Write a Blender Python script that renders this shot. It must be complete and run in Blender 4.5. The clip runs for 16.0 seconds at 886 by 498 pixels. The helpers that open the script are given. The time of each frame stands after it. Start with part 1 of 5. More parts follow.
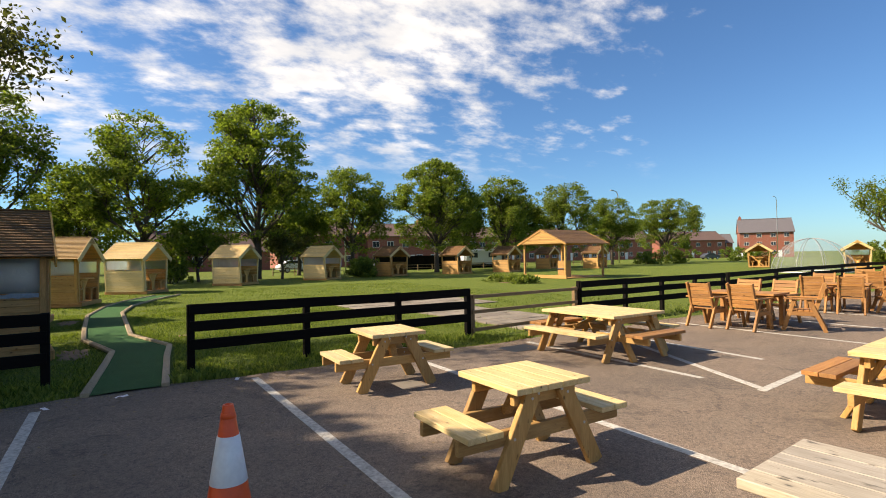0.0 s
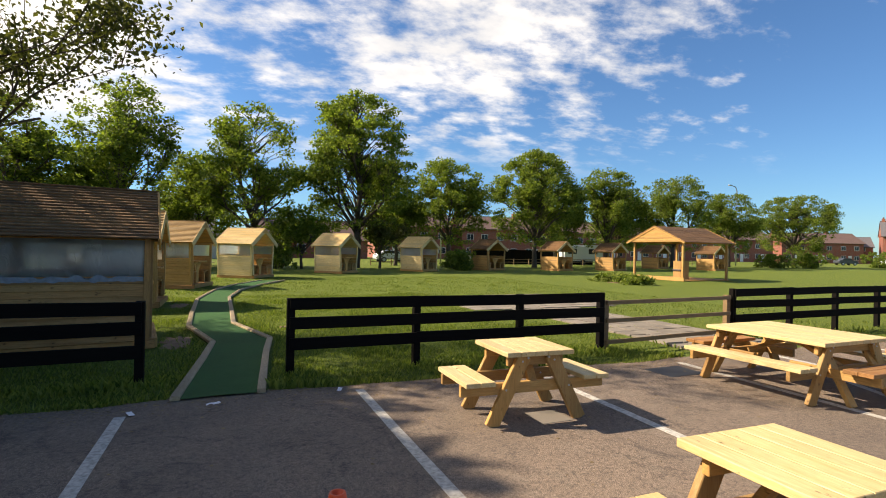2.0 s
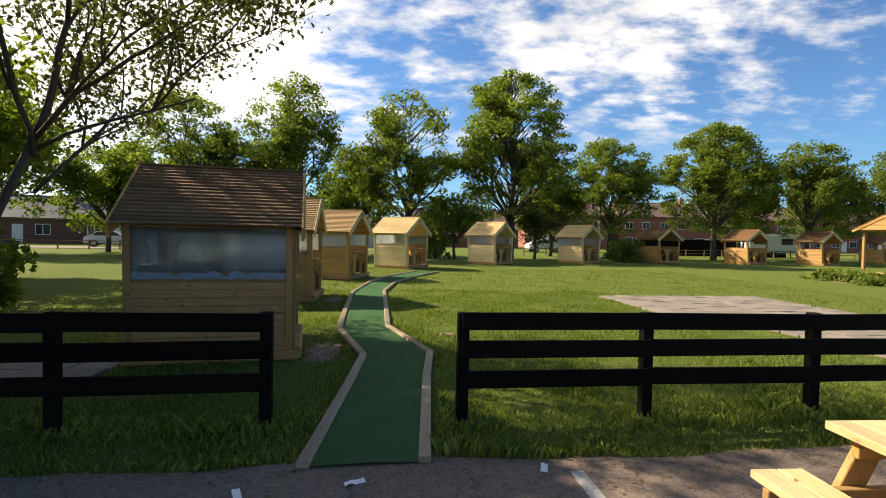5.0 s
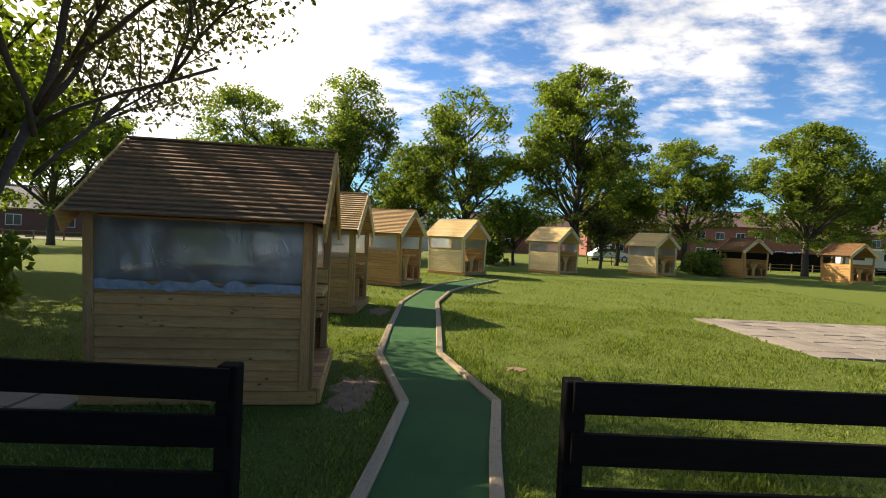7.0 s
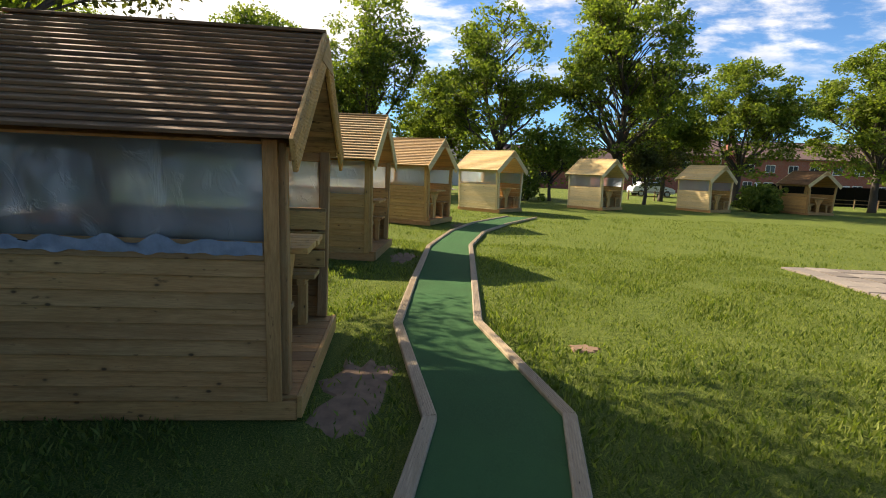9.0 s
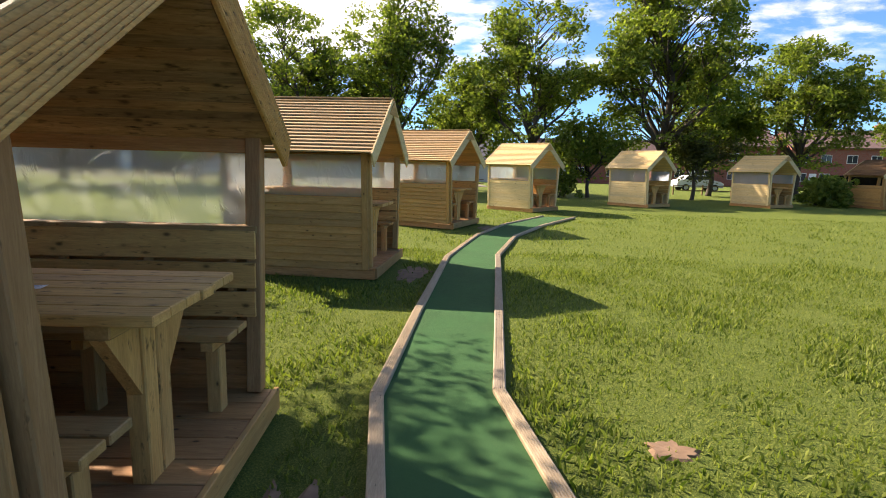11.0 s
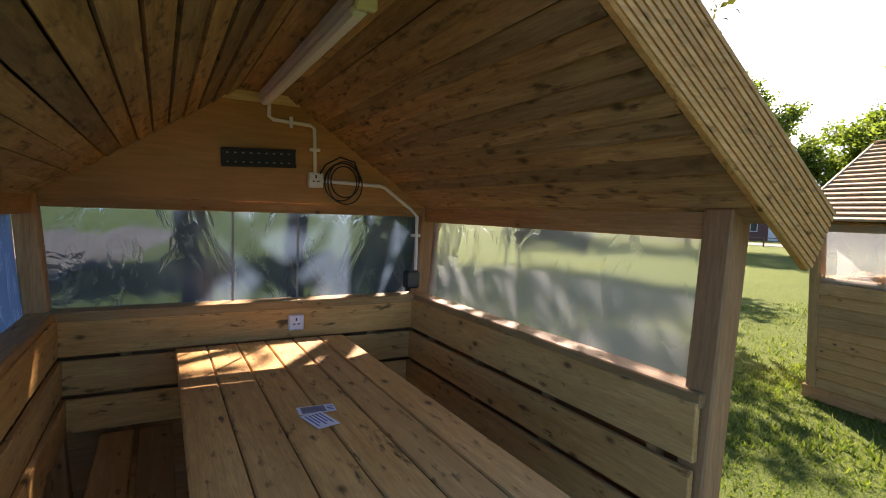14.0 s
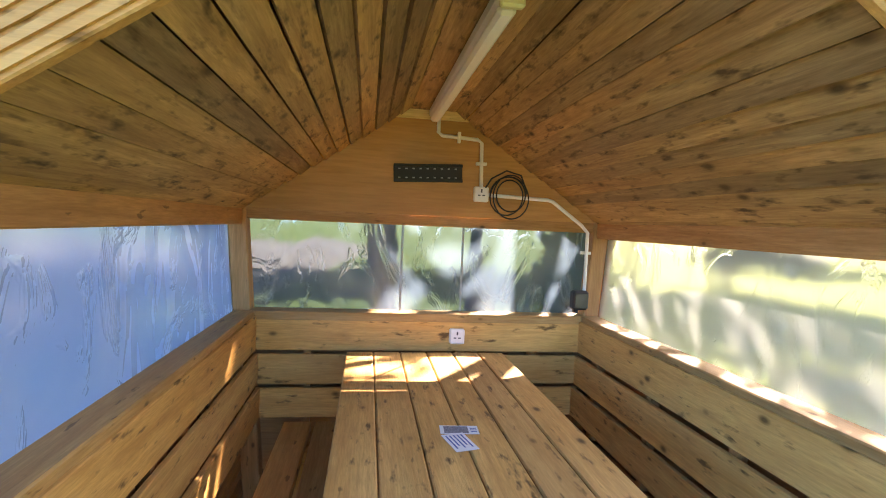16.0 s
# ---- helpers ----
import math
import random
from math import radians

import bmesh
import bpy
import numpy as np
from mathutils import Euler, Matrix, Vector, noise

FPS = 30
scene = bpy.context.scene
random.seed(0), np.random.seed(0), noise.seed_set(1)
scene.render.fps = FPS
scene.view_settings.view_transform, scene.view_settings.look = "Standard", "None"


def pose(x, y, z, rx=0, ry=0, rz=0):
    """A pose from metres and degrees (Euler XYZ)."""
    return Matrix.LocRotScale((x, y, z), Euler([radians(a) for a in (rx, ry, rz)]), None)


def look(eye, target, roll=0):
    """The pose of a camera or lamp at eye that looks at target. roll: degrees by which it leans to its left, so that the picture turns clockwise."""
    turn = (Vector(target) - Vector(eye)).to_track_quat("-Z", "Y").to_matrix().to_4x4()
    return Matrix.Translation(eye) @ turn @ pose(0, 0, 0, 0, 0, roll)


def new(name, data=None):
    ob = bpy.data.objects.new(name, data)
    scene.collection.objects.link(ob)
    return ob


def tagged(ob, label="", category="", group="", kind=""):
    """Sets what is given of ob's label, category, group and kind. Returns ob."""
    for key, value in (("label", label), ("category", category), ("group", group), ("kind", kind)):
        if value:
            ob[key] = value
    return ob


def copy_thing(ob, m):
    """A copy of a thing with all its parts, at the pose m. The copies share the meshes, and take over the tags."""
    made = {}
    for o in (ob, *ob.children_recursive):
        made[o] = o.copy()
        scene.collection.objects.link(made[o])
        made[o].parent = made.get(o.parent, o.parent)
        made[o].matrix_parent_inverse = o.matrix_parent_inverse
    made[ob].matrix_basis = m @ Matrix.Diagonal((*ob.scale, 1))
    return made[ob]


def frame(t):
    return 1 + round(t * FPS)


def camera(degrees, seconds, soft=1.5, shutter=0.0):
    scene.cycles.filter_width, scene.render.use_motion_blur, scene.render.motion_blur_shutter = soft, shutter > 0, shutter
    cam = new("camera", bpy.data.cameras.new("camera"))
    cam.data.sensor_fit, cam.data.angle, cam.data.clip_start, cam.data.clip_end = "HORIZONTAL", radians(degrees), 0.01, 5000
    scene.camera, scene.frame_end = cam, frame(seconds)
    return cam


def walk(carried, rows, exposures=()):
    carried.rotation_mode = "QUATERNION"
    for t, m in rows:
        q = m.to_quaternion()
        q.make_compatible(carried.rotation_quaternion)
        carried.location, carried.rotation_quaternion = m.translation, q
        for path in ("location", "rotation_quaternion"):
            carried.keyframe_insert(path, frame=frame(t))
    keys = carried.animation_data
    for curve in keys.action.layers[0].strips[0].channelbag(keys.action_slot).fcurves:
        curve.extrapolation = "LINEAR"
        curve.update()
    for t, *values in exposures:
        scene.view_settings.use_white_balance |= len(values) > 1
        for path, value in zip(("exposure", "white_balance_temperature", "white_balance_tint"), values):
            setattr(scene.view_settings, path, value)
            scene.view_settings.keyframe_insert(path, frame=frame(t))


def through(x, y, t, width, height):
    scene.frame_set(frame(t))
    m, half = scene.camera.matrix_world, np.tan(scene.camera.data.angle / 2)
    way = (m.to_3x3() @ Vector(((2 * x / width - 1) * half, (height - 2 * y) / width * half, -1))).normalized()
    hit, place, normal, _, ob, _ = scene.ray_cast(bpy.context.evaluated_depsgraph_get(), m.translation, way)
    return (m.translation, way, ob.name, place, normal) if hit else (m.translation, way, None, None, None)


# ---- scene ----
cam = camera(81.5, 16.0, soft=1.0)
PATH = [
    (0, (0.410, 0.235, 1.640), (1.521, 1.898, 1.668), -0.84),
    (0.5, (0.444, 0.588, 1.668), (1.512, 2.279, 1.687), -0.39),
    (1, (0.514, 0.955, 1.655), (1.535, 2.676, 1.668), 0.00),
    (1.5, (0.616, 1.292, 1.635), (1.551, 3.059, 1.641), 0.50),
    (2, (0.641, 1.715, 1.657), (1.442, 3.548, 1.658), 1.14),
    (2.5, (0.708, 2.158, 1.644), (1.320, 4.063, 1.632), 0.73),
    (3, (0.769, 2.504, 1.623), (1.286, 4.435, 1.577), 0.21),
    (3.5, (0.738, 2.839, 1.646), (1.206, 4.783, 1.596), 0.20),
    (4, (0.750, 3.187, 1.651), (1.167, 5.142, 1.606), 0.26),
    (4.5, (0.749, 3.666, 1.644), (1.091, 5.636, 1.596), 0.99),
    (5, (0.740, 4.103, 1.662), (0.996, 6.086, 1.610), 1.15),
    (5.2, (0.753, 4.324, 1.613), (0.952, 6.313, 1.556), 0.88),
    (7.3, (0.785, 6.402, 1.653), (0.824, 8.401, 1.611), 2.79),
    (7.5, (0.757, 6.616, 1.650), (0.797, 8.614, 1.564), 2.96),
    (8, (0.766, 7.086, 1.594), (0.758, 9.079, 1.430), 3.69),
    (8.5, (0.763, 7.506, 1.614), (0.713, 9.494, 1.398), 3.75),
    (9, (0.713, 7.981, 1.596), (0.654, 9.957, 1.297), 2.54),
    (9.2, (0.723, 8.177, 1.564), (0.661, 10.152, 1.257), 2.38),
    (11.3, (0.872, 10.075, 1.589), (0.626, 12.035, 1.273), 1.55),
    (11.5, (0.849, 10.235, 1.608), (0.536, 12.186, 1.299), 1.95),
    (12, (0.864, 10.607, 1.596), (0.254, 12.492, 1.321), 1.42),
    (12.5, (0.821, 10.926, 1.653), (-0.151, 12.658, 1.417), 0.77),
    (13, (0.674, 11.207, 1.684), (-0.665, 12.682, 1.506), 1.28),
    (13.5, (0.601, 11.425, 1.674), (-1.074, 12.510, 1.540), 2.07),
    (14, (0.496, 11.552, 1.679), (-1.359, 12.288, 1.545), 1.79),
    (14.5, (0.412, 11.648, 1.661), (-1.537, 12.075, 1.522), 1.60),
    (15, (0.379, 11.709, 1.663), (-1.606, 11.921, 1.528), 1.83),
    (15.5, (0.395, 11.720, 1.674), (-1.598, 11.838, 1.566), 2.11),
    (16, (0.406, 11.681, 1.672), (-1.591, 11.723, 1.577), 2.52),
]
EXPOSURE = [(0, 0.88, 7500, 13), (5, 0.95, 7500, 12), (9, 1.12, 7400, 14), (11.5, 1.5, 7100, 21), (12.5, 1.75, 6900, 25), (13.0, 1.85, 6800, 28), (13.5, 1.65, 6800, 29), (14.0, 1.85, 6700, 26), (14.5, 2.4, 6900, 26), (15.2, 3.15, 7200, 25), (16, 3.5, 7400, 25)]
walk(cam, [(t, look(eye, target, roll)) for t, eye, target, roll in PATH],
     exposures=EXPOSURE)

# ---- world, sun and sky ----
SUN_YAW, SUN_UP = 60.0, 37.0   # degrees left of +y, above the horizon
to_sun = Vector((-math.sin(radians(SUN_YAW)) * math.cos(radians(SUN_UP)), math.cos(radians(SUN_YAW)) * math.cos(radians(SUN_UP)), math.sin(radians(SUN_UP))))
sun = new("sun", bpy.data.lights.new("sun", "SUN"))
sun.data.energy, sun.data.angle, sun.data.color = 5.0, radians(0.6), (1.0, 0.91, 0.78)
sun.matrix_world = look((0, 0, 40), Vector((0, 0, 40)) - to_sun)

world = bpy.data.worlds.new("sky")
scene.world = world
world.use_nodes = True
wn, wl = world.node_tree.nodes, world.node_tree.links
wn.clear()
w_out, w_bg, w_sky = wn.new("ShaderNodeOutputWorld"), wn.new("ShaderNodeBackground"), wn.new("ShaderNodeTexSky")
w_sky.sky_type, w_sky.sun_disc = "NISHITA", False
w_sky.sun_elevation, w_sky.sun_rotation = radians(SUN_UP), radians(-SUN_YAW)
w_sky.air_density, w_sky.dust_density, w_sky.ozone_density = 1.0, 0.3, 3.0
w_bg.inputs["Strength"].default_value = 0.066
# broken altocumulus, laid on a flat layer high above: the direction divided by its height
w_co, w_sep, w_max, w_div = wn.new("ShaderNodeTexCoord"), wn.new("ShaderNodeSeparateXYZ"), wn.new("ShaderNodeMath"), wn.new("ShaderNodeVectorMath")
w_max.operation, w_max.inputs[1].default_value = "MAXIMUM", 0.0
w_add = wn.new("ShaderNodeMath"); w_add.operation = "ADD"; w_add.inputs[1].default_value = 0.22
w_cmb = wn.new("ShaderNodeCombineXYZ")
w_div.operation = "DIVIDE"
wl.new(w_co.outputs["Generated"], w_sep.inputs[0])
wl.new(w_sep.outputs["Z"], w_max.inputs[0]); wl.new(w_max.outputs[0], w_add.inputs[0])
for i in range(3):
    wl.new(w_add.outputs[0], w_cmb.inputs[i])
wl.new(w_co.outputs["Generated"], w_div.inputs[0]); wl.new(w_cmb.outputs[0], w_div.inputs[1])
w_map = wn.new("ShaderNodeMapping")
w_map.inputs["Rotation"].default_value = (0, 0, radians(28)); w_map.inputs["Scale"].default_value = (1.0, 1.35, 0.0); w_map.inputs["Location"].default_value = (0.35, 0.2, 0)
wl.new(w_div.outputs[0], w_map.inputs[0])


def w_noise(scale, detail, rough):
    n = wn.new("ShaderNodeTexNoise")
    n.inputs["Scale"].default_value, n.inputs["Detail"].default_value, n.inputs["Roughness"].default_value = scale, detail, rough
    wl.new(w_map.outputs[0], n.inputs["Vector"])
    return n


def w_range(src, a, b, c=0.0, d=1.0):
    n = wn.new("ShaderNodeMapRange")
    n.interpolation_type = "SMOOTHSTEP"
    for i, v in zip(("From Min", "From Max", "To Min", "To Max"), (a, b, c, d)):
        n.inputs[i].default_value = v
    wl.new(src, n.inputs["Value"])
    return n.outputs[0]


def w_math(op, a, b):
    n = wn.new("ShaderNodeMath"); n.operation = op
    for i, v in enumerate((a, b)):
        if isinstance(v, (int, float)):
            n.inputs[i].default_value = v
        else:
            wl.new(v, n.inputs[i])
    return n.outputs[0]


w_big, w_small, w_thick = w_noise(0.75, 3, 0.5), w_noise(5.5, 7, 0.6), w_noise(2.6, 6, 0.6)
# the bank of cloud thickens towards the sun
w_dot = wn.new("ShaderNodeVectorMath"); w_dot.operation = "DOT_PRODUCT"; w_dot.inputs[1].default_value = to_sun
wl.new(w_co.outputs["Generated"], w_dot.inputs[0])
near_sun = w_range(w_dot.outputs["Value"], 0.56, 0.86)
field = w_math("ADD", w_math("MULTIPLY", w_big.outputs[0], 0.9), w_math("MULTIPLY", w_small.outputs[0], 0.75))
field = w_math("ADD", field, w_math("MULTIPLY", near_sun, 0.55))
# and is thinned on the far side of the sky, so shade stays dark
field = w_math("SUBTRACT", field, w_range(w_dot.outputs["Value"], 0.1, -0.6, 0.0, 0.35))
# cloud is low over the far side; cleared overhead, unseen, to darken the shade
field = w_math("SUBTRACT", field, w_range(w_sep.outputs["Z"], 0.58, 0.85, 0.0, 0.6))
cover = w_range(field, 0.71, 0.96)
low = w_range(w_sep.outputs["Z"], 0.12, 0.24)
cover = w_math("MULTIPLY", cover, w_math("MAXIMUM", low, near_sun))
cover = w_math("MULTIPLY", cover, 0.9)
w_mix = wn.new("ShaderNodeMix"); w_mix.data_type = "RGBA"
w_white = wn.new("ShaderNodeMix"); w_white.data_type = "RGBA"
w_white.inputs["A"].default_value, w_white.inputs["B"].default_value = (7.6, 8.0, 8.6, 1), (13.0, 12.9, 12.6, 1)
wl.new(w_math("ADD", w_range(w_thick.outputs[0], 0.35, 0.7, 0, 0.6), near_sun), w_white.inputs["Factor"])
# a clear blue zenith: the sky's own light, a little deeper
w_tint = wn.new("ShaderNodeMix"); w_tint.data_type, w_tint.blend_type = "RGBA", "MULTIPLY"
w_tint.inputs["Factor"].default_value = 1.0
w_tint.inputs["B"].default_value = (0.60, 0.98, 1.35, 1)
wl.new(w_sky.outputs[0], w_tint.inputs["A"])
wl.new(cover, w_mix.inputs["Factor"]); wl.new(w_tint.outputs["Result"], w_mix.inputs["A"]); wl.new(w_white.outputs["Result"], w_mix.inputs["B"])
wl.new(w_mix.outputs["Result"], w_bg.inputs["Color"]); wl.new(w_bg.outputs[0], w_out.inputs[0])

# ---- materials ----


def rgb(r, g, b):
    return (r, g, b, 1.0)


class Nodes:
    """A small builder for one node material."""

    def __init__(self, name, rough=0.7, metal=0.0):
        self.m = bpy.data.materials.new(name)
        self.m.use_nodes = True
        self.n, self.l = self.m.node_tree.nodes, self.m.node_tree.links
        self.b = self.n["Principled BSDF"]
        self.b.inputs["Roughness"].default_value, self.b.inputs["Metallic"].default_value = rough, metal
        self.co = self.n.new("ShaderNodeTexCoord").outputs["Object"]

    def put(self, socket, v):
        if isinstance(v, (int, float, tuple)):
            socket.default_value = v
        else:
            self.l.new(v, socket)

    def scaled(self, sx, sy, sz, shift=None):
        n = self.n.new("ShaderNodeMapping")
        n.inputs["Scale"].default_value = (sx, sy, sz)
        self.l.new(self.co, n.inputs[0])
        if shift is not None:
            c = self.n.new("ShaderNodeCombineXYZ")
            for i in range(3):
                self.l.new(shift, c.inputs[i])
            self.l.new(c.outputs[0], n.inputs["Location"])
        return n.outputs[0]

    def noise(self, scale, detail=4, rough=0.55, vec=None, out=0, distort=0.0):
        n = self.n.new("ShaderNodeTexNoise")
        n.inputs["Scale"].default_value, n.inputs["Detail"].default_value, n.inputs["Roughness"].default_value = scale, detail, rough
        n.inputs["Distortion"].default_value = distort
        self.l.new(vec if vec is not None else self.co, n.inputs["Vector"])
        return n.outputs[out]

    def rand(self):
        return self.n.new("ShaderNodeObjectInfo").outputs["Random"]

    def island(self):
        return self.n.new("ShaderNodeNewGeometry").outputs["Random Per Island"]

    def ramp(self, v, *stops):
        n = self.n.new("ShaderNodeValToRGB")
        e = n.color_ramp.elements
        while len(e) < len(stops):
            e.new(0.5)
        for el, (p, c) in zip(e, stops):
            el.position, el.color = p, c
        self.l.new(v, n.inputs[0])
        return n.outputs[0]

    def mix(self, f, a, b, mode="MIX"):
        n = self.n.new("ShaderNodeMix")
        n.data_type, n.blend_type = "RGBA", mode
        self.put(n.inputs["Factor"], f), self.put(n.inputs["A"], a), self.put(n.inputs["B"], b)
        return n.outputs["Result"]

    def math(self, op, a, b=0.0):
        n = self.n.new("ShaderNodeMath")
        n.operation = op
        self.put(n.inputs[0], a), self.put(n.inputs[1], b)
        return n.outputs[0]

    def range(self, v, a, b, c=0.0, d=1.0):
        n = self.n.new("ShaderNodeMapRange")
        for i, x in zip(("From Min", "From Max", "To Min", "To Max"), (a, b, c, d)):
            n.inputs[i].default_value = x
        self.l.new(v, n.inputs["Value"])
        return n.outputs[0]

    def bump(self, h, strength=0.3, dist=0.01):
        n = self.n.new("ShaderNodeBump")
        n.inputs["Strength"].default_value, n.inputs["Distance"].default_value = strength, dist
        self.l.new(h, n.inputs["Height"])
        self.l.new(n.outputs[0], self.b.inputs["Normal"])

    def color(self, c):
        self.put(self.b.inputs["Base Color"], c)
        return self


def wood_mat(name, light, dark, axis=0, grain=1.0, rough=0.62, knots=True, spread=0.3, stain=0.35, dashes=0.7, knot=0.17):
    """Sawn softwood: grain along one axis, knots, and a tone of its own for each board."""
    k = Nodes(name, rough)
    r = k.rand()
    shift = k.math("MULTIPLY", r, 37.0)
    s = [14.0 * grain] * 3
    s[axis] = 1.1 * grain
    v = k.scaled(*s, shift=shift)
    rings = k.noise(1.6, 5, 0.65, v, distort=0.6)
    fine = k.noise(9.0, 3, 0.7, v)
    c = k.ramp(rings, (0.3, light), (0.72, dark))
    c = k.mix(k.range(fine, 0.35, 0.7, 0, 0.5), c, tuple(x * 0.62 for x in dark[:3]) + (1,))
    tone = k.ramp(r, (0.0, rgb(1 - spread, 1 - spread, 1 - spread * 0.8)), (0.5, rgb(1, 0.98, 0.95)), (1.0, rgb(1 + spread * 0.25, 1, 0.9)))
    c = k.mix(1.0, c, tone, "MULTIPLY")
    if knots:
        s2 = [9.0] * 3
        s2[axis] = 5.0
        vo = k.n.new("ShaderNodeTexVoronoi")
        vo.inputs["Scale"].default_value = 1.0
        k.l.new(k.scaled(*s2, shift=shift), vo.inputs["Vector"])
        c = k.mix(k.range(vo.outputs["Distance"], 0.06, knot * 1.3, 0.4, 0.0), c, tuple(x * 0.6 for x in dark[:3]) + (1,))
        spot = k.range(vo.outputs["Distance"], 0.05, knot * 0.62, 0.95, 0.0)
        c = k.mix(spot, c, tuple(x * 0.2 for x in dark[:3]) + (1,))
        s3 = [30.0] * 3
        s3[axis] = 9.0
        dash = k.range(k.noise(1.0, 3, 0.6, k.scaled(*s3, shift=shift)), 0.66 - (dashes - 0.7) * 0.2, 0.72, 0.0, min(dashes, 1.0))
        c = k.mix(dash, c, tuple(x * 0.26 for x in dark[:3]) + (1,))
    big = k.noise(1.3, 4, 0.6, k.scaled(1, 1, 1, shift=shift))
    c = k.mix(k.range(big, 0.45, 0.75, 0, stain), c, tuple(x * 0.55 for x in dark[:3]) + (1,))
    k.color(c)
    k.b.inputs["Specular IOR Level"].default_value = 0.25
    k.bump(k.math("ADD", rings, k.math("MULTIPLY", fine, 0.6)), 0.35, 0.004)
    return k.m


PINE = [wood_mat("new_pine_" + "xyz"[a], rgb(0.60, 0.38, 0.145), rgb(0.43, 0.235, 0.075), a) for a in range(3)]
PALE = [wood_mat("pale_pine_" + "xyz"[a], rgb(0.84, 0.68, 0.38), rgb(0.70, 0.50, 0.22), a, spread=0.15, stain=0.2) for a in range(3)]
TABLE_TOP = [wood_mat("fresh_pine_" + "xyz"[a], rgb(0.78, 0.62, 0.35), rgb(0.60, 0.43, 0.19), a, spread=0.15, stain=0.3) for a in range(3)]
GREYED = [wood_mat("greyed_pine_" + "xyz"[a], rgb(0.56, 0.50, 0.41), rgb(0.38, 0.33, 0.26), a, spread=0.15, stain=0.6, dashes=0.95) for a in range(3)]
ROOF_TAN = [wood_mat("tan_slat_" + "xyz"[a], rgb(0.62, 0.45, 0.24), rgb(0.44, 0.28, 0.12), a, spread=0.2) for a in range(3)]
INNER = [wood_mat("indoor_pine_" + "xyz"[a], rgb(0.78, 0.47, 0.165), rgb(0.56, 0.29, 0.082), a, spread=0.15, stain=0.25, dashes=1.0, knot=0.23) for a in range(3)]
LINING = [wood_mat("lining_" + "xyz"[a], rgb(0.58, 0.40, 0.18), rgb(0.27, 0.16, 0.065), a, spread=0.5, stain=0.5, dashes=1.25, knot=0.26) for a in range(3)]
EDGING = [wood_mat("edging_" + "xyz"[a], rgb(0.50, 0.41, 0.285), rgb(0.34, 0.265, 0.17), a, spread=0.15, stain=0.4) for a in range(3)]
WEATHERED = [wood_mat("weathered_pine_" + "xyz"[a], rgb(0.60, 0.335, 0.135), rgb(0.38, 0.185, 0.062), a, stain=0.45) for a in range(3)]
TANNED = [wood_mat("stained_pine_" + "xyz"[a], rgb(0.50, 0.27, 0.10), rgb(0.33, 0.15, 0.05), a) for a in range(3)]
SLAT = [wood_mat("roof_slat_" + "xyz"[a], rgb(0.29, 0.175, 0.085), rgb(0.15, 0.08, 0.038), a, spread=0.4, stain=0.5) for a in range(3)]
PLY = wood_mat("plywood", rgb(0.54, 0.30, 0.11), rgb(0.44, 0.22, 0.07), 1, 0.35, 0.5, knots=False, spread=0.0)
BLACK_WOOD = wood_mat("black_fence_paint", rgb(0.010, 0.009, 0.008), rgb(0.006, 0.005, 0.005), 0, rough=0.75, knots=False, stain=0.1)
BLACK_WOOD.node_tree.nodes["Principled BSDF"].inputs["Specular IOR Level"].default_value = 0.06
FENCE_BROWN = wood_mat("bare_rail", rgb(0.30, 0.21, 0.12), rgb(0.18, 0.12, 0.06), 0)


def plain(name, c, rough=0.5, metal=0.0, var=0.12, scale=18.0, bump=0.0):
    k = Nodes(name, rough, metal)
    n = k.noise(scale, 5, 0.6)
    k.color(k.mix(k.range(n, 0.35, 0.75, 0, 1), c, tuple(x * (1 - var) for x in c[:3]) + (1,)))
    if bump:
        k.bump(n, bump, 0.004)
    return k.m


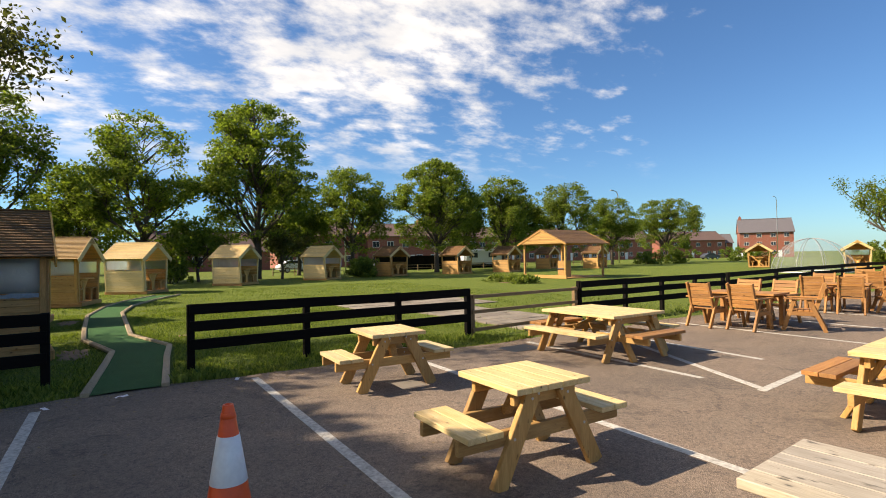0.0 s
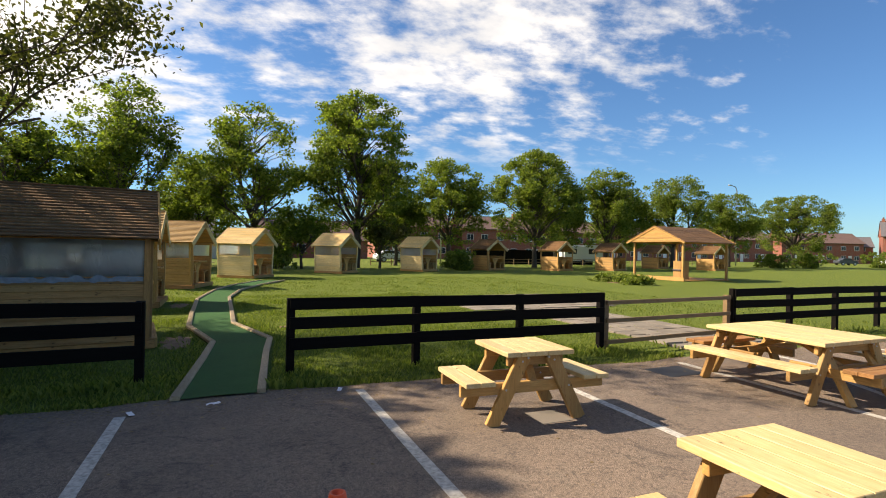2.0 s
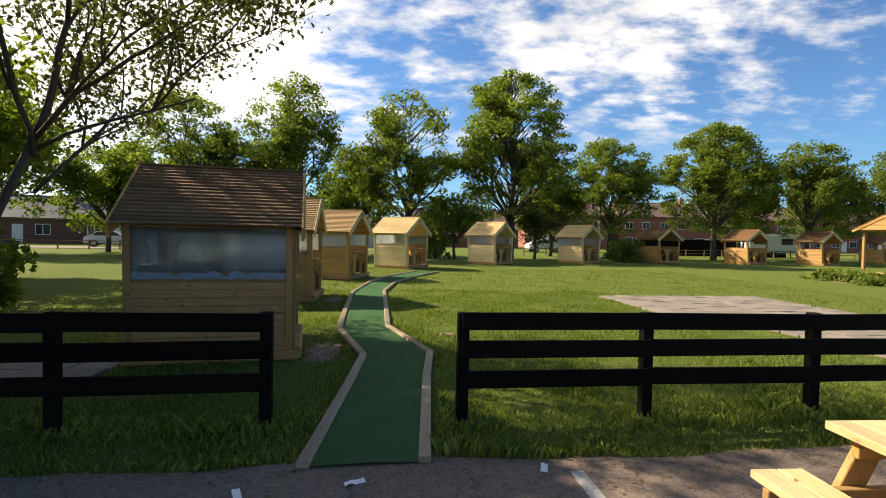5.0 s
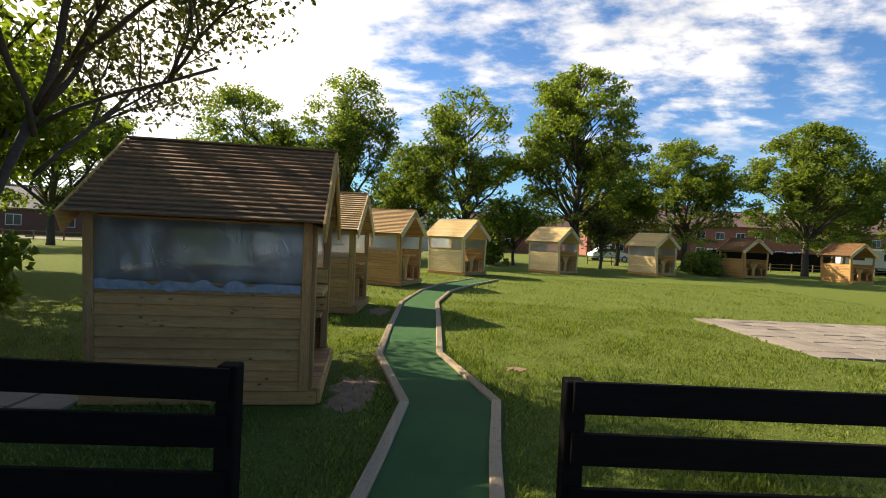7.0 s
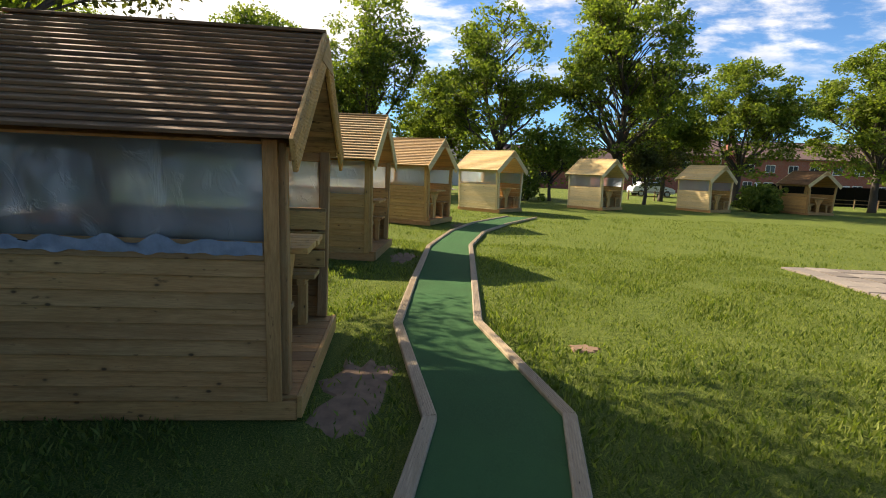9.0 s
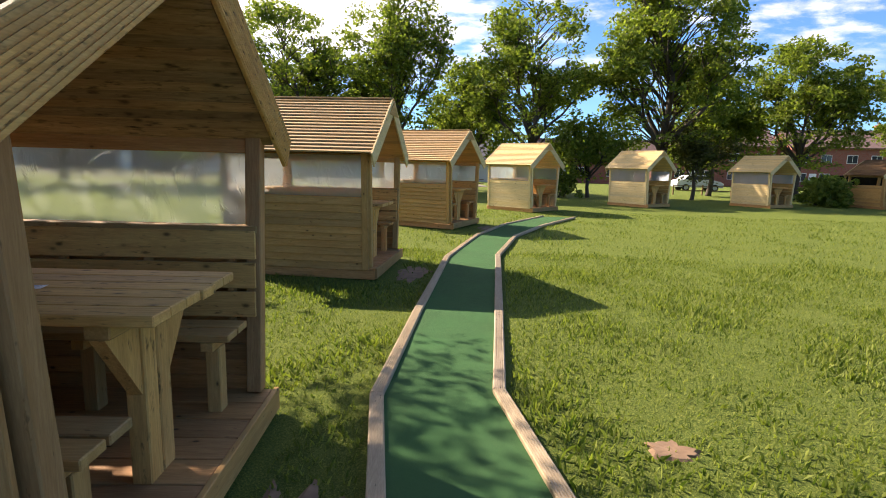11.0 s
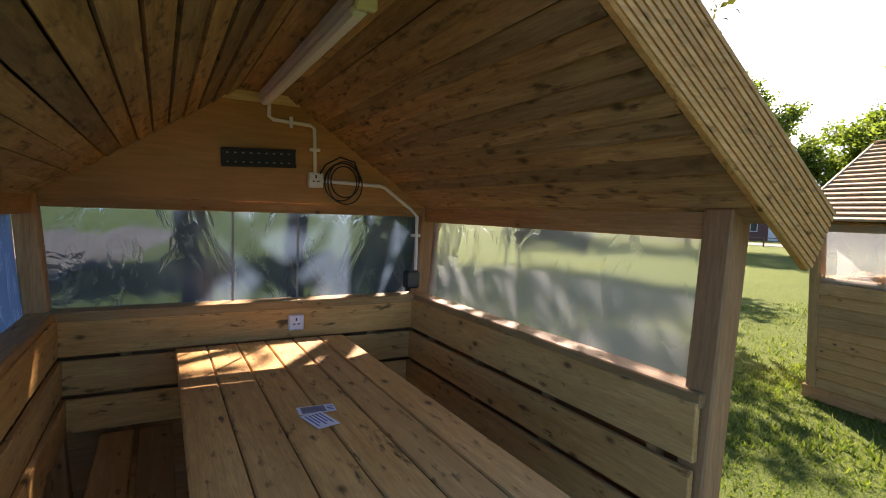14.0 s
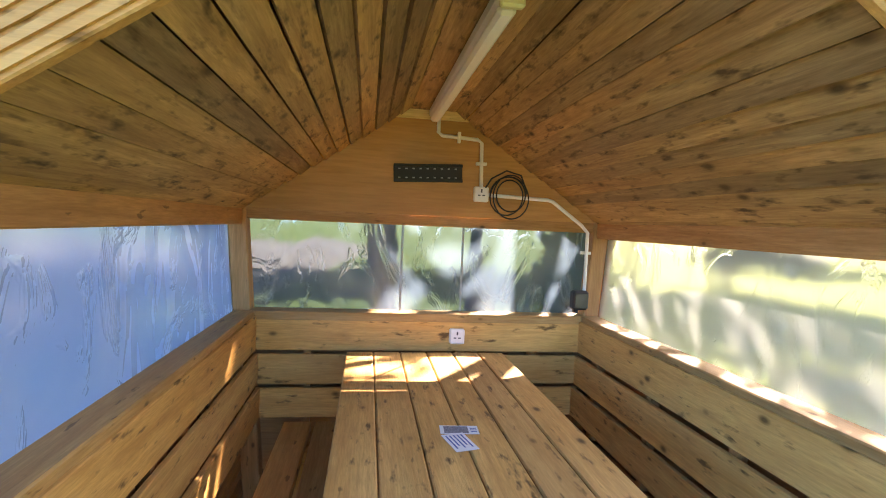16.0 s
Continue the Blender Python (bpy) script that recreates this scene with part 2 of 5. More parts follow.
def make_tarmac():
    k = Nodes("tarmac", 0.9)
    k.b.inputs["Specular IOR Level"].default_value = 0.2
    chips = k.n.new("ShaderNodeTexVoronoi")
    chips.inputs["Scale"].default_value = 130.0
    k.l.new(k.co, chips.inputs["Vector"])
    c = k.ramp(k.noise(230, 3, 0.7), (0.34, rgb(0.07, 0.055, 0.044)), (0.66, rgb(0.40, 0.30, 0.225)))
    c = k.mix(k.range(k.noise(0.35, 5, 0.6), 0.4, 0.68, 0, 0.55), c, rgb(0.075, 0.068, 0.062))
    c = k.mix(k.range(k.noise(2.6, 6, 0.75), 0.52, 0.68, 0, 0.5), c, rgb(0.23, 0.19, 0.15))
    c = k.mix(k.range(k.noise(1.4, 7, 0.75, distort=0.8), 0.56, 0.66, 0, 0.55), c, rgb(0.05, 0.046, 0.042))
    c = k.mix(k.range(k.noise(5.0, 8, 0.75, distort=0.4), 0.66, 0.72, 0, 0.6), c, rgb(0.035, 0.032, 0.03))
    c = k.mix(k.range(k.noise(38, 5, 0.75), 0.46, 0.62, 0, 0.6), c, rgb(0.055, 0.046, 0.04))
    c = k.mix(k.range(k.noise(95, 3, 0.7), 0.58, 0.68, 0, 0.7), c, rgb(0.42, 0.34, 0.27))
    c = k.mix(k.range(k.noise(11, 6, 0.8, distort=0.5), 0.55, 0.66, 0, 0.45), c, rgb(0.06, 0.052, 0.046))
    crack = k.n.new("ShaderNodeTexVoronoi")
    crack.feature = "DISTANCE_TO_EDGE"
    crack.inputs["Scale"].default_value = 0.42
    wob = k.n.new("ShaderNodeVectorMath")
    wob.operation = "ADD"
    k.l.new(k.co, wob.inputs[0])
    k.l.new(k.noise(1.6, 6, 0.7, out=1), wob.inputs[1])
    k.l.new(wob.outputs[0], crack.inputs["Vector"])
    c = k.mix(k.range(crack.outputs["Distance"], 0.0, 0.008, 0.5, 0), c, rgb(0.03, 0.028, 0.026))
    k.color(c)
    k.bump(chips.outputs["Distance"], 0.6, 0.006)
    return k.m


def make_grass():
    k = Nodes("lawn", 0.95)
    k.b.inputs["Specular IOR Level"].default_value = 0.08
    c = k.ramp(k.noise(85, 6, 0.8), (0.36, rgb(0.026, 0.062, 0.010)), (0.5, rgb(0.104, 0.142, 0.030)), (0.64, rgb(0.265, 0.285, 0.062)))
    c = k.mix(k.range(k.noise(0.5, 6, 0.65), 0.4, 0.7, 0, 0.35), c, rgb(0.15, 0.175, 0.035))
    c = k.mix(k.range(k.noise(2.3, 6, 0.7), 0.55, 0.75, 0, 0.45), c, rgb(0.055, 0.10, 0.014))
    c = k.mix(k.range(k.noise(9.0, 6, 0.75), 0.42, 0.7, 0, 0.3), c, rgb(0.045, 0.080, 0.012))
    k.color(c)
    k.bump(k.noise(45, 5, 0.8), 0.9, 0.03)
    return k.m


def make_leaf(name, a, b, through=0.35):
    k = Nodes(name, 0.55)
    v = k.island()
    c = k.ramp(v, (0.0, a), (1.0, b))
    k.color(c)
    k.b.inputs["Specular IOR Level"].default_value = 0.12
    tr = k.n.new("ShaderNodeBsdfTranslucent")
    k.l.new(k.mix(1.0, c, rgb(1.5, 1.7, 0.7), "MULTIPLY"), tr.inputs["Color"])
    mx = k.n.new("ShaderNodeMixShader")
    mx.inputs[0].default_value = through
    k.l.new(k.b.outputs[0], mx.inputs[1]); k.l.new(tr.outputs[0], mx.inputs[2])
    k.l.new(mx.outputs[0], k.n["Material Output"].inputs[0])
    return k.m


def make_film(name, clear, spread, share, blur, depth):
    """Cloudy polythene: most light passes straight, some is spread, with creases."""
    k = Nodes(name, 0.25)
    swell = k.noise(1.7, 2, 0.5, k.scaled(1.5, 1.5, 0.9), distort=1.2)
    fold = k.noise(2.6, 4, 0.6, k.scaled(1.5, 1.5, 0.8), distort=2.6)
    cre = k.math("ADD", k.math("MULTIPLY", swell, 1.0), k.math("MULTIPLY", k.range(fold, 0.56, 0.8), 0.35))
    k.color(rgb(0.80, 0.84, 0.86))
    k.b.inputs["Roughness"].default_value = 0.16
    k.bump(cre, 1.0, depth)
    bent = k.b.inputs["Normal"].links[0].from_socket
    tl = k.n.new("ShaderNodeBsdfTranslucent"); tl.inputs["Color"].default_value = spread
    rf = k.n.new("ShaderNodeBsdfRefraction")
    rf.inputs["IOR"].default_value, rf.inputs["Roughness"].default_value, rf.inputs["Color"].default_value = 1.07, blur, clear
    k.l.new(bent, rf.inputs["Normal"])
    m1, m2 = k.n.new("ShaderNodeMixShader"), k.n.new("ShaderNodeMixShader")
    m1.inputs[0].default_value = share
    k.l.new(tl.outputs[0], m1.inputs[1]); k.l.new(rf.outputs[0], m1.inputs[2])
    k.put(m2.inputs[0], k.range(cre, 0.4, 0.9, 0.04, 0.30))
    k.l.new(m1.outputs[0], m2.inputs[1]); k.l.new(k.b.outputs[0], m2.inputs[2])
    k.l.new(m2.outputs[0], k.n["Material Output"].inputs[0])
    return k.m


def make_brick():
    k = Nodes("red_brick", 0.85)
    br = k.n.new("ShaderNodeTexBrick")
    br.inputs["Scale"].default_value = 1.0
    br.inputs["Brick Width"].default_value, br.inputs["Row Height"].default_value, br.inputs["Mortar Size"].default_value = 0.225, 0.075, 0.01
    br.inputs["Color1"].default_value, br.inputs["Color2"].default_value, br.inputs["Mortar"].default_value = rgb(0.30, 0.072, 0.038), rgb(0.22, 0.050, 0.028), rgb(0.22, 0.15, 0.12)
    sp, cm = k.n.new("ShaderNodeSeparateXYZ"), k.n.new("ShaderNodeCombineXYZ")
    k.l.new(k.co, sp.inputs[0])
    k.l.new(k.math("ADD", sp.outputs[0], sp.outputs[1]), cm.inputs[0]); k.l.new(sp.outputs[2], cm.inputs[1])
    k.l.new(cm.outputs[0], br.inputs["Vector"])
    k.color(k.mix(k.range(k.noise(0.8, 5), 0.4, 0.7, 0, 0.4), br.outputs["Color"], rgb(0.25, 0.09, 0.06)))
    return k.m


TARMAC, LAWN, BRICK = make_tarmac(), make_grass(), make_brick()
FILM = make_film("polythene_film", rgb(0.93, 0.95, 0.96), rgb(0.70, 0.75, 0.76), 0.82, 0.30, 0.03)
# South sheet: same polythene, with the sky's blue tinted into its colour.
FILM_SKY_TINT = make_film("sky_tinted_polythene_film", rgb(0.40, 0.52, 0.72), rgb(0.31, 0.42, 0.60), 0.48, 0.42, 0.03)
# Back sheet, seamed and bluish; its colour is darkened for the dim trees behind.
FILM_BLUE_DIM = make_film("dimmed_bluish_polythene_film", rgb(0.22, 0.29, 0.36), rgb(0.15, 0.22, 0.31), 0.72, 0.26, 0.05)
BLADE = make_leaf("grass_blade", rgb(0.056, 0.092, 0.016), rgb(0.22, 0.25, 0.058), 0.35)
LEAF = make_leaf("leaf", rgb(0.072, 0.108, 0.022), rgb(0.200, 0.232, 0.052), 0.52)
LEAF_PALE = make_leaf("young_leaf", rgb(0.080, 0.118, 0.017), rgb(0.18, 0.215, 0.038), 0.48)
# Dark, barely translucent: for the evergreen, and for trees added to shade the tarmac.
LEAF_DARK = make_leaf("dark_leaf", rgb(0.02, 0.045, 0.012), rgb(0.045, 0.075, 0.02), 0.2)
LEAF_BRONZE = make_leaf("bronze_leaf", rgb(0.05, 0.055, 0.02), rgb(0.10, 0.10, 0.035), 0.4)
BARK = plain("bark", rgb(0.085, 0.065, 0.048), 0.9, var=0.5, scale=14, bump=0.6)
SOIL = plain("bare_soil", rgb(0.23, 0.145, 0.085), 0.95, var=0.5, scale=9, bump=0.6)
WHITE_LINE = plain("road_paint", rgb(0.55, 0.52, 0.46), 0.85, var=0.6, scale=26)


def make_slab():
    k = Nodes("concrete_slab", 0.92)
    c = k.ramp(k.rand(), (0.0, rgb(0.15, 0.125, 0.098)), (0.5, rgb(0.20, 0.17, 0.135)), (1.0, rgb(0.25, 0.215, 0.17)))
    c = k.mix(k.range(k.noise(9, 6, 0.7), 0.45, 0.7, 0, 0.55), c, rgb(0.16, 0.145, 0.115))
    k.color(c)
    k.bump(k.noise(60, 4, 0.7), 0.3, 0.004)
    return k.m


SLAB = make_slab()
WHITE_PLASTIC = plain("white_plastic", rgb(0.78, 0.77, 0.74), 0.35, var=0.06)
BLACK_METAL = plain("black_steel", rgb(0.008, 0.008, 0.009), 0.6, 0.0)
BLACK_RUBBER = plain("black_cable", rgb(0.015, 0.014, 0.014), 0.5)
STEEL = plain("galvanised_steel", rgb(0.45, 0.46, 0.47), 0.4, 0.9)
ORANGE = plain("orange_plastic", rgb(0.80, 0.085, 0.012), 0.4, var=0.15)
REFLECT = plain("reflective_band", rgb(0.78, 0.77, 0.76), 0.35, var=0.15)
PAPER = plain("white_card", rgb(0.78, 0.78, 0.78), 0.5, var=0.04)
INK = plain("printed_ink", rgb(0.05, 0.05, 0.07), 0.6)
BLUE_INK = plain("blue_print", rgb(0.10, 0.14, 0.34), 0.6)
ROOF_TILE = plain("roof_tile", rgb(0.16, 0.10, 0.085), 0.85, var=0.4, scale=3)
SLATE = plain("grey_slate", rgb(0.13, 0.12, 0.13), 0.7, var=0.3, scale=3)
UPVC = plain("white_window_frame", rgb(0.72, 0.72, 0.70), 0.5, var=0.05)
PANE = plain("dark_window_pane", rgb(0.03, 0.035, 0.045), 0.08)
RENDER_WALL = plain("pale_render", rgb(0.55, 0.52, 0.47), 0.9)
CAR_PAINT = plain("white_car_paint", rgb(0.62, 0.64, 0.66), 0.25, var=0.03)
CAR_DARK = plain("dark_car_paint", rgb(0.05, 0.055, 0.065), 0.2, var=0.03)
TYRE = plain("tyre", rgb(0.02, 0.02, 0.02), 0.8)
CLOUDY = plain("milky_polythene", rgb(0.25, 0.28, 0.33), 0.25, var=0.3, bump=0.6)
CANVAS = plain("grey_canvas", rgb(0.30, 0.31, 0.33), 0.8, var=0.1)


def make_turf():
    k = Nodes("artificial_turf", 0.9)
    k.b.inputs["Specular IOR Level"].default_value = 0.1
    c = k.ramp(k.noise(260, 3, 0.8), (0.36, rgb(0.010, 0.042, 0.016)), (0.64, rgb(0.075, 0.165, 0.062)))
    c = k.mix(k.range(k.noise(1.1, 6, 0.65), 0.42, 0.72, 0, 0.5), c, rgb(0.05, 0.15, 0.05))
    c = k.mix(k.range(k.noise(7, 6, 0.7), 0.62, 0.75, 0, 0.4), c, rgb(0.09, 0.15, 0.06))
    k.color(c)
    k.bump(k.noise(240, 3, 0.8), 0.7, 0.008)
    return k.m


TURF = make_turf()


def make_clear():
    k = Nodes("clear_pvc", 0.1)
    k.b.inputs["Base Color"].default_value = (0.9, 0.93, 0.95, 1)
    tr = k.n.new("ShaderNodeBsdfTransparent")
    tr.inputs["Color"].default_value = (0.90, 0.93, 0.95, 1)
    mx = k.n.new("ShaderNodeMixShader")
    mx.inputs[0].default_value = 0.07
    k.l.new(tr.outputs[0], mx.inputs[1]); k.l.new(k.b.outputs[0], mx.inputs[2])
    k.l.new(mx.outputs[0], k.n["Material Output"].inputs[0])
    return k.m


CLEAR = make_clear()

# ---- building helpers ----


def mesh_of(name, bm, material):
    me = bpy.data.meshes.new(name)
    bm.to_mesh(me)
    bm.free()
    for m in material if isinstance(material, (list, tuple)) else [material]:
        me.materials.append(m)
    return me


def part(name, bm, material, parent, label=""):
    ob = new(name, mesh_of(name, bm, material))
    ob.parent = parent
    return tagged(ob, label)


def thing(name, label, category, m=None, group="", kind=""):
    ob = tagged(new(name), label, category, group, kind)
    if m is not None:
        ob.matrix_basis = m
    return ob


def box(bm, x0, x1, y0, y1, z0, z1, bevel=0.0):
    vs = [bm.verts.new((x, y, z)) for z in (z0, z1) for y in (y0, y1) for x in (x0, x1)]
    fs = [bm.faces.new([vs[i] for i in f]) for f in ((0, 2, 3, 1), (4, 5, 7, 6), (0, 1, 5, 4), (2, 6, 7, 3), (0, 4, 6, 2), (1, 3, 7, 5))]
    if bevel:
        es = {e for f in fs for e in f.edges}
        bmesh.ops.bevel(bm, geom=list(es), offset=bevel, segments=1, affect="EDGES")
    return bm


def bx(*a, **k):
    return box(bmesh.new(), *a, **k)


def beam(bm, p, q, w, h, up=(0, 0, 1), bevel=0.0):
    """A straight timber from p to q, w wide and h high."""
    p, q = Vector(p), Vector(q)
    d = (q - p).normalized()
    s = d.cross(Vector(up)).normalized()
    u = s.cross(d)
    vs = [bm.verts.new(o + s * (a * w / 2) + u * (b * h / 2)) for o in (p, q) for a, b in ((-1, -1), (1, -1), (1, 1), (-1, 1))]
    fs = [bm.faces.new([vs[i] for i in f]) for f in ((0, 1, 2, 3), (7, 6, 5, 4), (0, 4, 5, 1), (1, 5, 6, 2), (2, 6, 7, 3), (3, 7, 4, 0))]
    if bevel:
        es = {e for f in fs for e in f.edges}
        bmesh.ops.bevel(bm, geom=list(es), offset=bevel, segments=1, affect="EDGES")
    return bm


def bmb(*a, **k):
    return beam(bmesh.new(), *a, **k)


def tube(bm, pts, r, seg=8, r2=None):
    """A round bar through points; tapers to r2."""
    pts = [Vector(p) for p in pts]
    rings = []
    prev = None
    for i, p in enumerate(pts):
        d = (pts[min(i + 1, len(pts) - 1)] - pts[max(i - 1, 0)]).normalized()
        a = prev if prev is not None and abs(prev.dot(d)) < 0.95 else (Vector((0, 0, 1)) if abs(d.z) < 0.9 else Vector((1, 0, 0)))
        s = d.cross(a).normalized()
        u = s.cross(d)
        prev = u
        rr = r if r2 is None else r + (r2 - r) * i / max(1, len(pts) - 1)
        rings.append([bm.verts.new(p + (s * math.cos(2 * math.pi * j / seg) + u * math.sin(2 * math.pi * j / seg)) * rr) for j in range(seg)])
    for a, b in zip(rings, rings[1:]):
        for j in range(seg):
            f = bm.faces.new((a[j], a[(j + 1) % seg], b[(j + 1) % seg], b[j]))
            f.smooth = True
    for ring, flip in ((rings[0], True), (rings[-1], False)):
        bm.faces.new(ring[::-1] if flip else ring)
    return bm


def tb(*a, **k):
    return tube(bmesh.new(), *a, **k)


def lathe(profile, seg=24):
    bm = bmesh.new()
    rings = [[bm.verts.new((r * math.cos(2 * math.pi * j / seg), r * math.sin(2 * math.pi * j / seg), z)) for j in range(seg)] for r, z in profile]
    for a, b in zip(rings, rings[1:]):
        for j in range(seg):
            f = bm.faces.new((a[j], a[(j + 1) % seg], b[(j + 1) % seg], b[j]))
            f.smooth = True
    bm.faces.new(rings[0][::-1]); bm.faces.new(rings[-1])
    return bm


def prism(pts, axis, a0, a1):
    """A flat outline pushed along an axis (0, 1 or 2); the outline gives the other two coordinates in order."""
    bm = bmesh.new()

    def place(p, a):
        v = list(p)
        v.insert(axis, a)
        return v
    lo = [bm.verts.new(place(p, a0)) for p in pts]
    hi = [bm.verts.new(place(p, a1)) for p in pts]
    n = len(pts)
    bm.faces.new(lo[::-1]); bm.faces.new(hi)
    for i in range(n):
        bm.faces.new((lo[i], lo[(i + 1) % n], hi[(i + 1) % n], hi[i]))
    bmesh.ops.recalc_face_normals(bm, faces=bm.faces)
    return bm


def grid_sheet(x0, x1, y0, y1, nx, ny, height):
    bm = bmesh.new()
    vs = [[bm.verts.new((x0 + (x1 - x0) * i / nx, y0 + (y1 - y0) * j / ny, height(x0 + (x1 - x0) * i / nx, y0 + (y1 - y0) * j / ny))) for i in range(nx + 1)] for j in range(ny + 1)]
    for j in range(ny):
        for i in range(nx):
            f = bm.faces.new((vs[j][i], vs[j][i + 1], vs[j + 1][i + 1], vs[j + 1][i]))
            f.smooth = True
    return bm

# ---- ground ----
def edge_y(x):
    """Where the tarmac meets the grass."""
    return 7.86 - 0.01 * x + 0.05 * math.sin(x * 1.7) + 0.03 * math.sin(x * 5.3 + 1) if x < 6.0 else 7.74 + 0.05 * math.sin(x * 1.7) + 0.03 * math.sin(x * 5.3 + 1)


def lawn_height(x, y):
    return -0.01 + 0.022 * noise.noise((x * 0.9, y * 0.9, 0)) + 0.008 * noise.noise((x * 4, y * 4, 3))


ground = tagged(new("ground", mesh_of("ground", grid_sheet(-3000, 3000, -3000, 3000, 8, 8, lambda x, y: -0.06), LAWN)), "open grassland running out to the horizon", "ground", kind="structure")
lawn = tagged(new("lawn", mesh_of("lawn", grid_sheet(-60, 100, 7.0, 64, 200, 90, lawn_height), LAWN)), "sunlit mown green lawn with worn patches", "lawn", kind="structure")
bm = bmesh.new()
xs = [-40 + i * 0.4 for i in range(301)]
lo = [bm.verts.new((x, -40, 0.0)) for x in xs]
hi = [bm.verts.new((x, edge_y(x) - 0.05, 0.012)) for x in xs]
rim = [bm.verts.new((x, edge_y(x), -0.03)) for x in xs]
for i in range(len(xs) - 1):
    bm.faces.new((lo[i], lo[i + 1], hi[i + 1], hi[i])); bm.faces.new((hi[i], hi[i + 1], rim[i + 1], rim[i]))
tarmac = tagged(new("car_park", mesh_of("car_park", bm, TARMAC)), "worn grey-brown tarmac car park surface", "tarmac", kind="structure")

# bay lines
for p, q, w in (((-0.18, 7.36), (-0.36, 0.2), 0.10), ((2.17, 7.55), (2.06, 0.2), 0.10), ((4.58, 7.3), (4.31, 0.2), 0.10), ((7.07, 7.40), (6.88, 3.20), 0.10), ((6.84, 3.20), (8.68, 3.35), 0.10),
                ((9.10, 7.3), (8.66, 3.33), 0.10), ((6.95, 3.25), (8.9, 6.9), 0.10), ((11.6, 7.2), (11.5, 2.9), 0.1), ((14.0, 7.2), (13.9, 2.9), 0.1), ((16.4, 7.2), (16.3, 2.9), 0.1)):
    bm = bmb((p[0], p[1], 0.012), (q[0], q[1], 0.006), w, 0.008)
    tagged(new("bay_line", mesh_of("bay_line", bm, WHITE_LINE)), "worn white painted parking bay line", "road marking", "bay lines", "structure")

# ---- artificial turf path with timber edging ----
LEFT = [(0.25, 7.75), (0.48, 9.9), (0.585, 11.05), (0.13, 13.06), (0.10, 15.1), (0.10, 18.6), (0.50, 21.6), (1.20, 24.3), (2.5, 27.2)]
RIGHT = [(1.11, 7.77), (1.34, 10.0), (1.50, 11.20), (0.96, 13.25), (0.97, 15.1), (0.98, 19.0), (1.38, 21.7), (2.25, 24.3), (3.55, 27.2)]
bm = bmesh.new()
a = [bm.verts.new((x, y, 0.030)) for x, y in LEFT]
b = [bm.verts.new((x, y, 0.030)) for x, y in RIGHT]
for i in range(len(LEFT) - 1):
    bm.faces.new((a[i], b[i], b[i + 1], a[i + 1]))
bmesh.ops.subdivide_edges(bm, edges=bm.edges, cuts=5, use_grid_fill=True)
for v in bm.verts:
    v.co.z += 0.008 * noise.noise((v.co.x * 2.2, v.co.y * 2.2, 0))
tagged(new("turf_path", mesh_of("turf_path", bm, TURF)), "green artificial turf path curving across the lawn", "path", kind="structure")
for side in (LEFT, RIGHT):
    for (x0, y0), (x1, y1) in zip(side, side[1:]):
        e = thing("path_edging", "grooved pale decking board edging the turf path", "path edging", group="path edging boards")
        bm = bmb((x0, y0, 0.035), (x1, y1, 0.035), 0.095, 0.05, bevel=0.006)
        part("board", bm, EDGING[1], e)
        d = (Vector((x1, y1, 0)) - Vector((x0, y0, 0)))
        s = Vector((d.y, -d.x, 0)).normalized()
        bm = bmesh.new()
        for o in (-0.032, -0.016, 0, 0.016, 0.032):
            beam(bm, Vector((x0, y0, 0.062)) + s * o, Vector((x1, y1, 0.062)) + s * o, 0.009, 0.006)
        part("rib_strip", bm, EDGING[1], e)

# ---- post and rail fence ----


def fence_run(posts, material, label, top=0.982, zs=(0.905, 0.665, 0.395), rail_h=0.155, post_w=0.1):
    f = thing("fence", label, "fence")
    for x, y in posts:
        part("post", bx(x - post_w / 2, x + post_w / 2, y - 0.035, y + 0.065, -0.05, top, bevel=0.006), material, f)
    for (x0, y0), (x1, y1) in zip(posts, posts[1:]):
        for z in zs:
            part("rail", bmb((x0 - 0.02, y0 - 0.055, z + random.uniform(-.012, .012)), (x1 + 0.02, y1 - 0.055, z + random.uniform(-.012, .012)), 0.032, rail_h, bevel=0.003), material, f)
    return f


fence_run([(1.52, 8.60), (3.26, 8.60), (4.98, 8.58), (6.55, 8.56)], BLACK_WOOD, "black painted post and rail timber fence on the grass edge")
fence_run([(-8.0, 8.56), (-6.5, 8.56), (-5.0, 8.56), (-3.5, 8.58), (-1.85, 8.60), (-0.18, 8.62)], BLACK_WOOD, "black painted post and rail timber fence beside the turf path")
fence_run([(10.17, 8.86), (11.95, 8.86), (13.6, 8.88), (15.3, 8.9), (17.0, 8.95)], BLACK_WOOD, "black painted post and rail fence beside the seating")
fence_run([(17.4, 9.0), (21.9, 9.5), (25.9, 9.8), (30, 10.1), (34, 10.3), (38, 10.5), (42, 10.6), (46, 10.7)], BLACK_WOOD, "long black painted post and rail fence running past the dome")
fence_run([(6.68, 8.60), (10.05, 8.90)], FENCE_BROWN, "bare brown timber rail fence across the slab path", zs=(0.80, 0.50, 0.14), rail_h=0.07, top=0.85)

# ---- dining hut ----
HUT_TOP, HUT_SILL, HUT_FLOOR = 1.72, 1.20, 0.16
HX, HB = 0.88, -1.03           # front and back post planes


def half(z):
    """Half the width of the hut at a height: the sides lean out."""
    return 0.86 + 0.11 * (z - HUT_FLOOR) / (HUT_TOP - HUT_FLOOR)


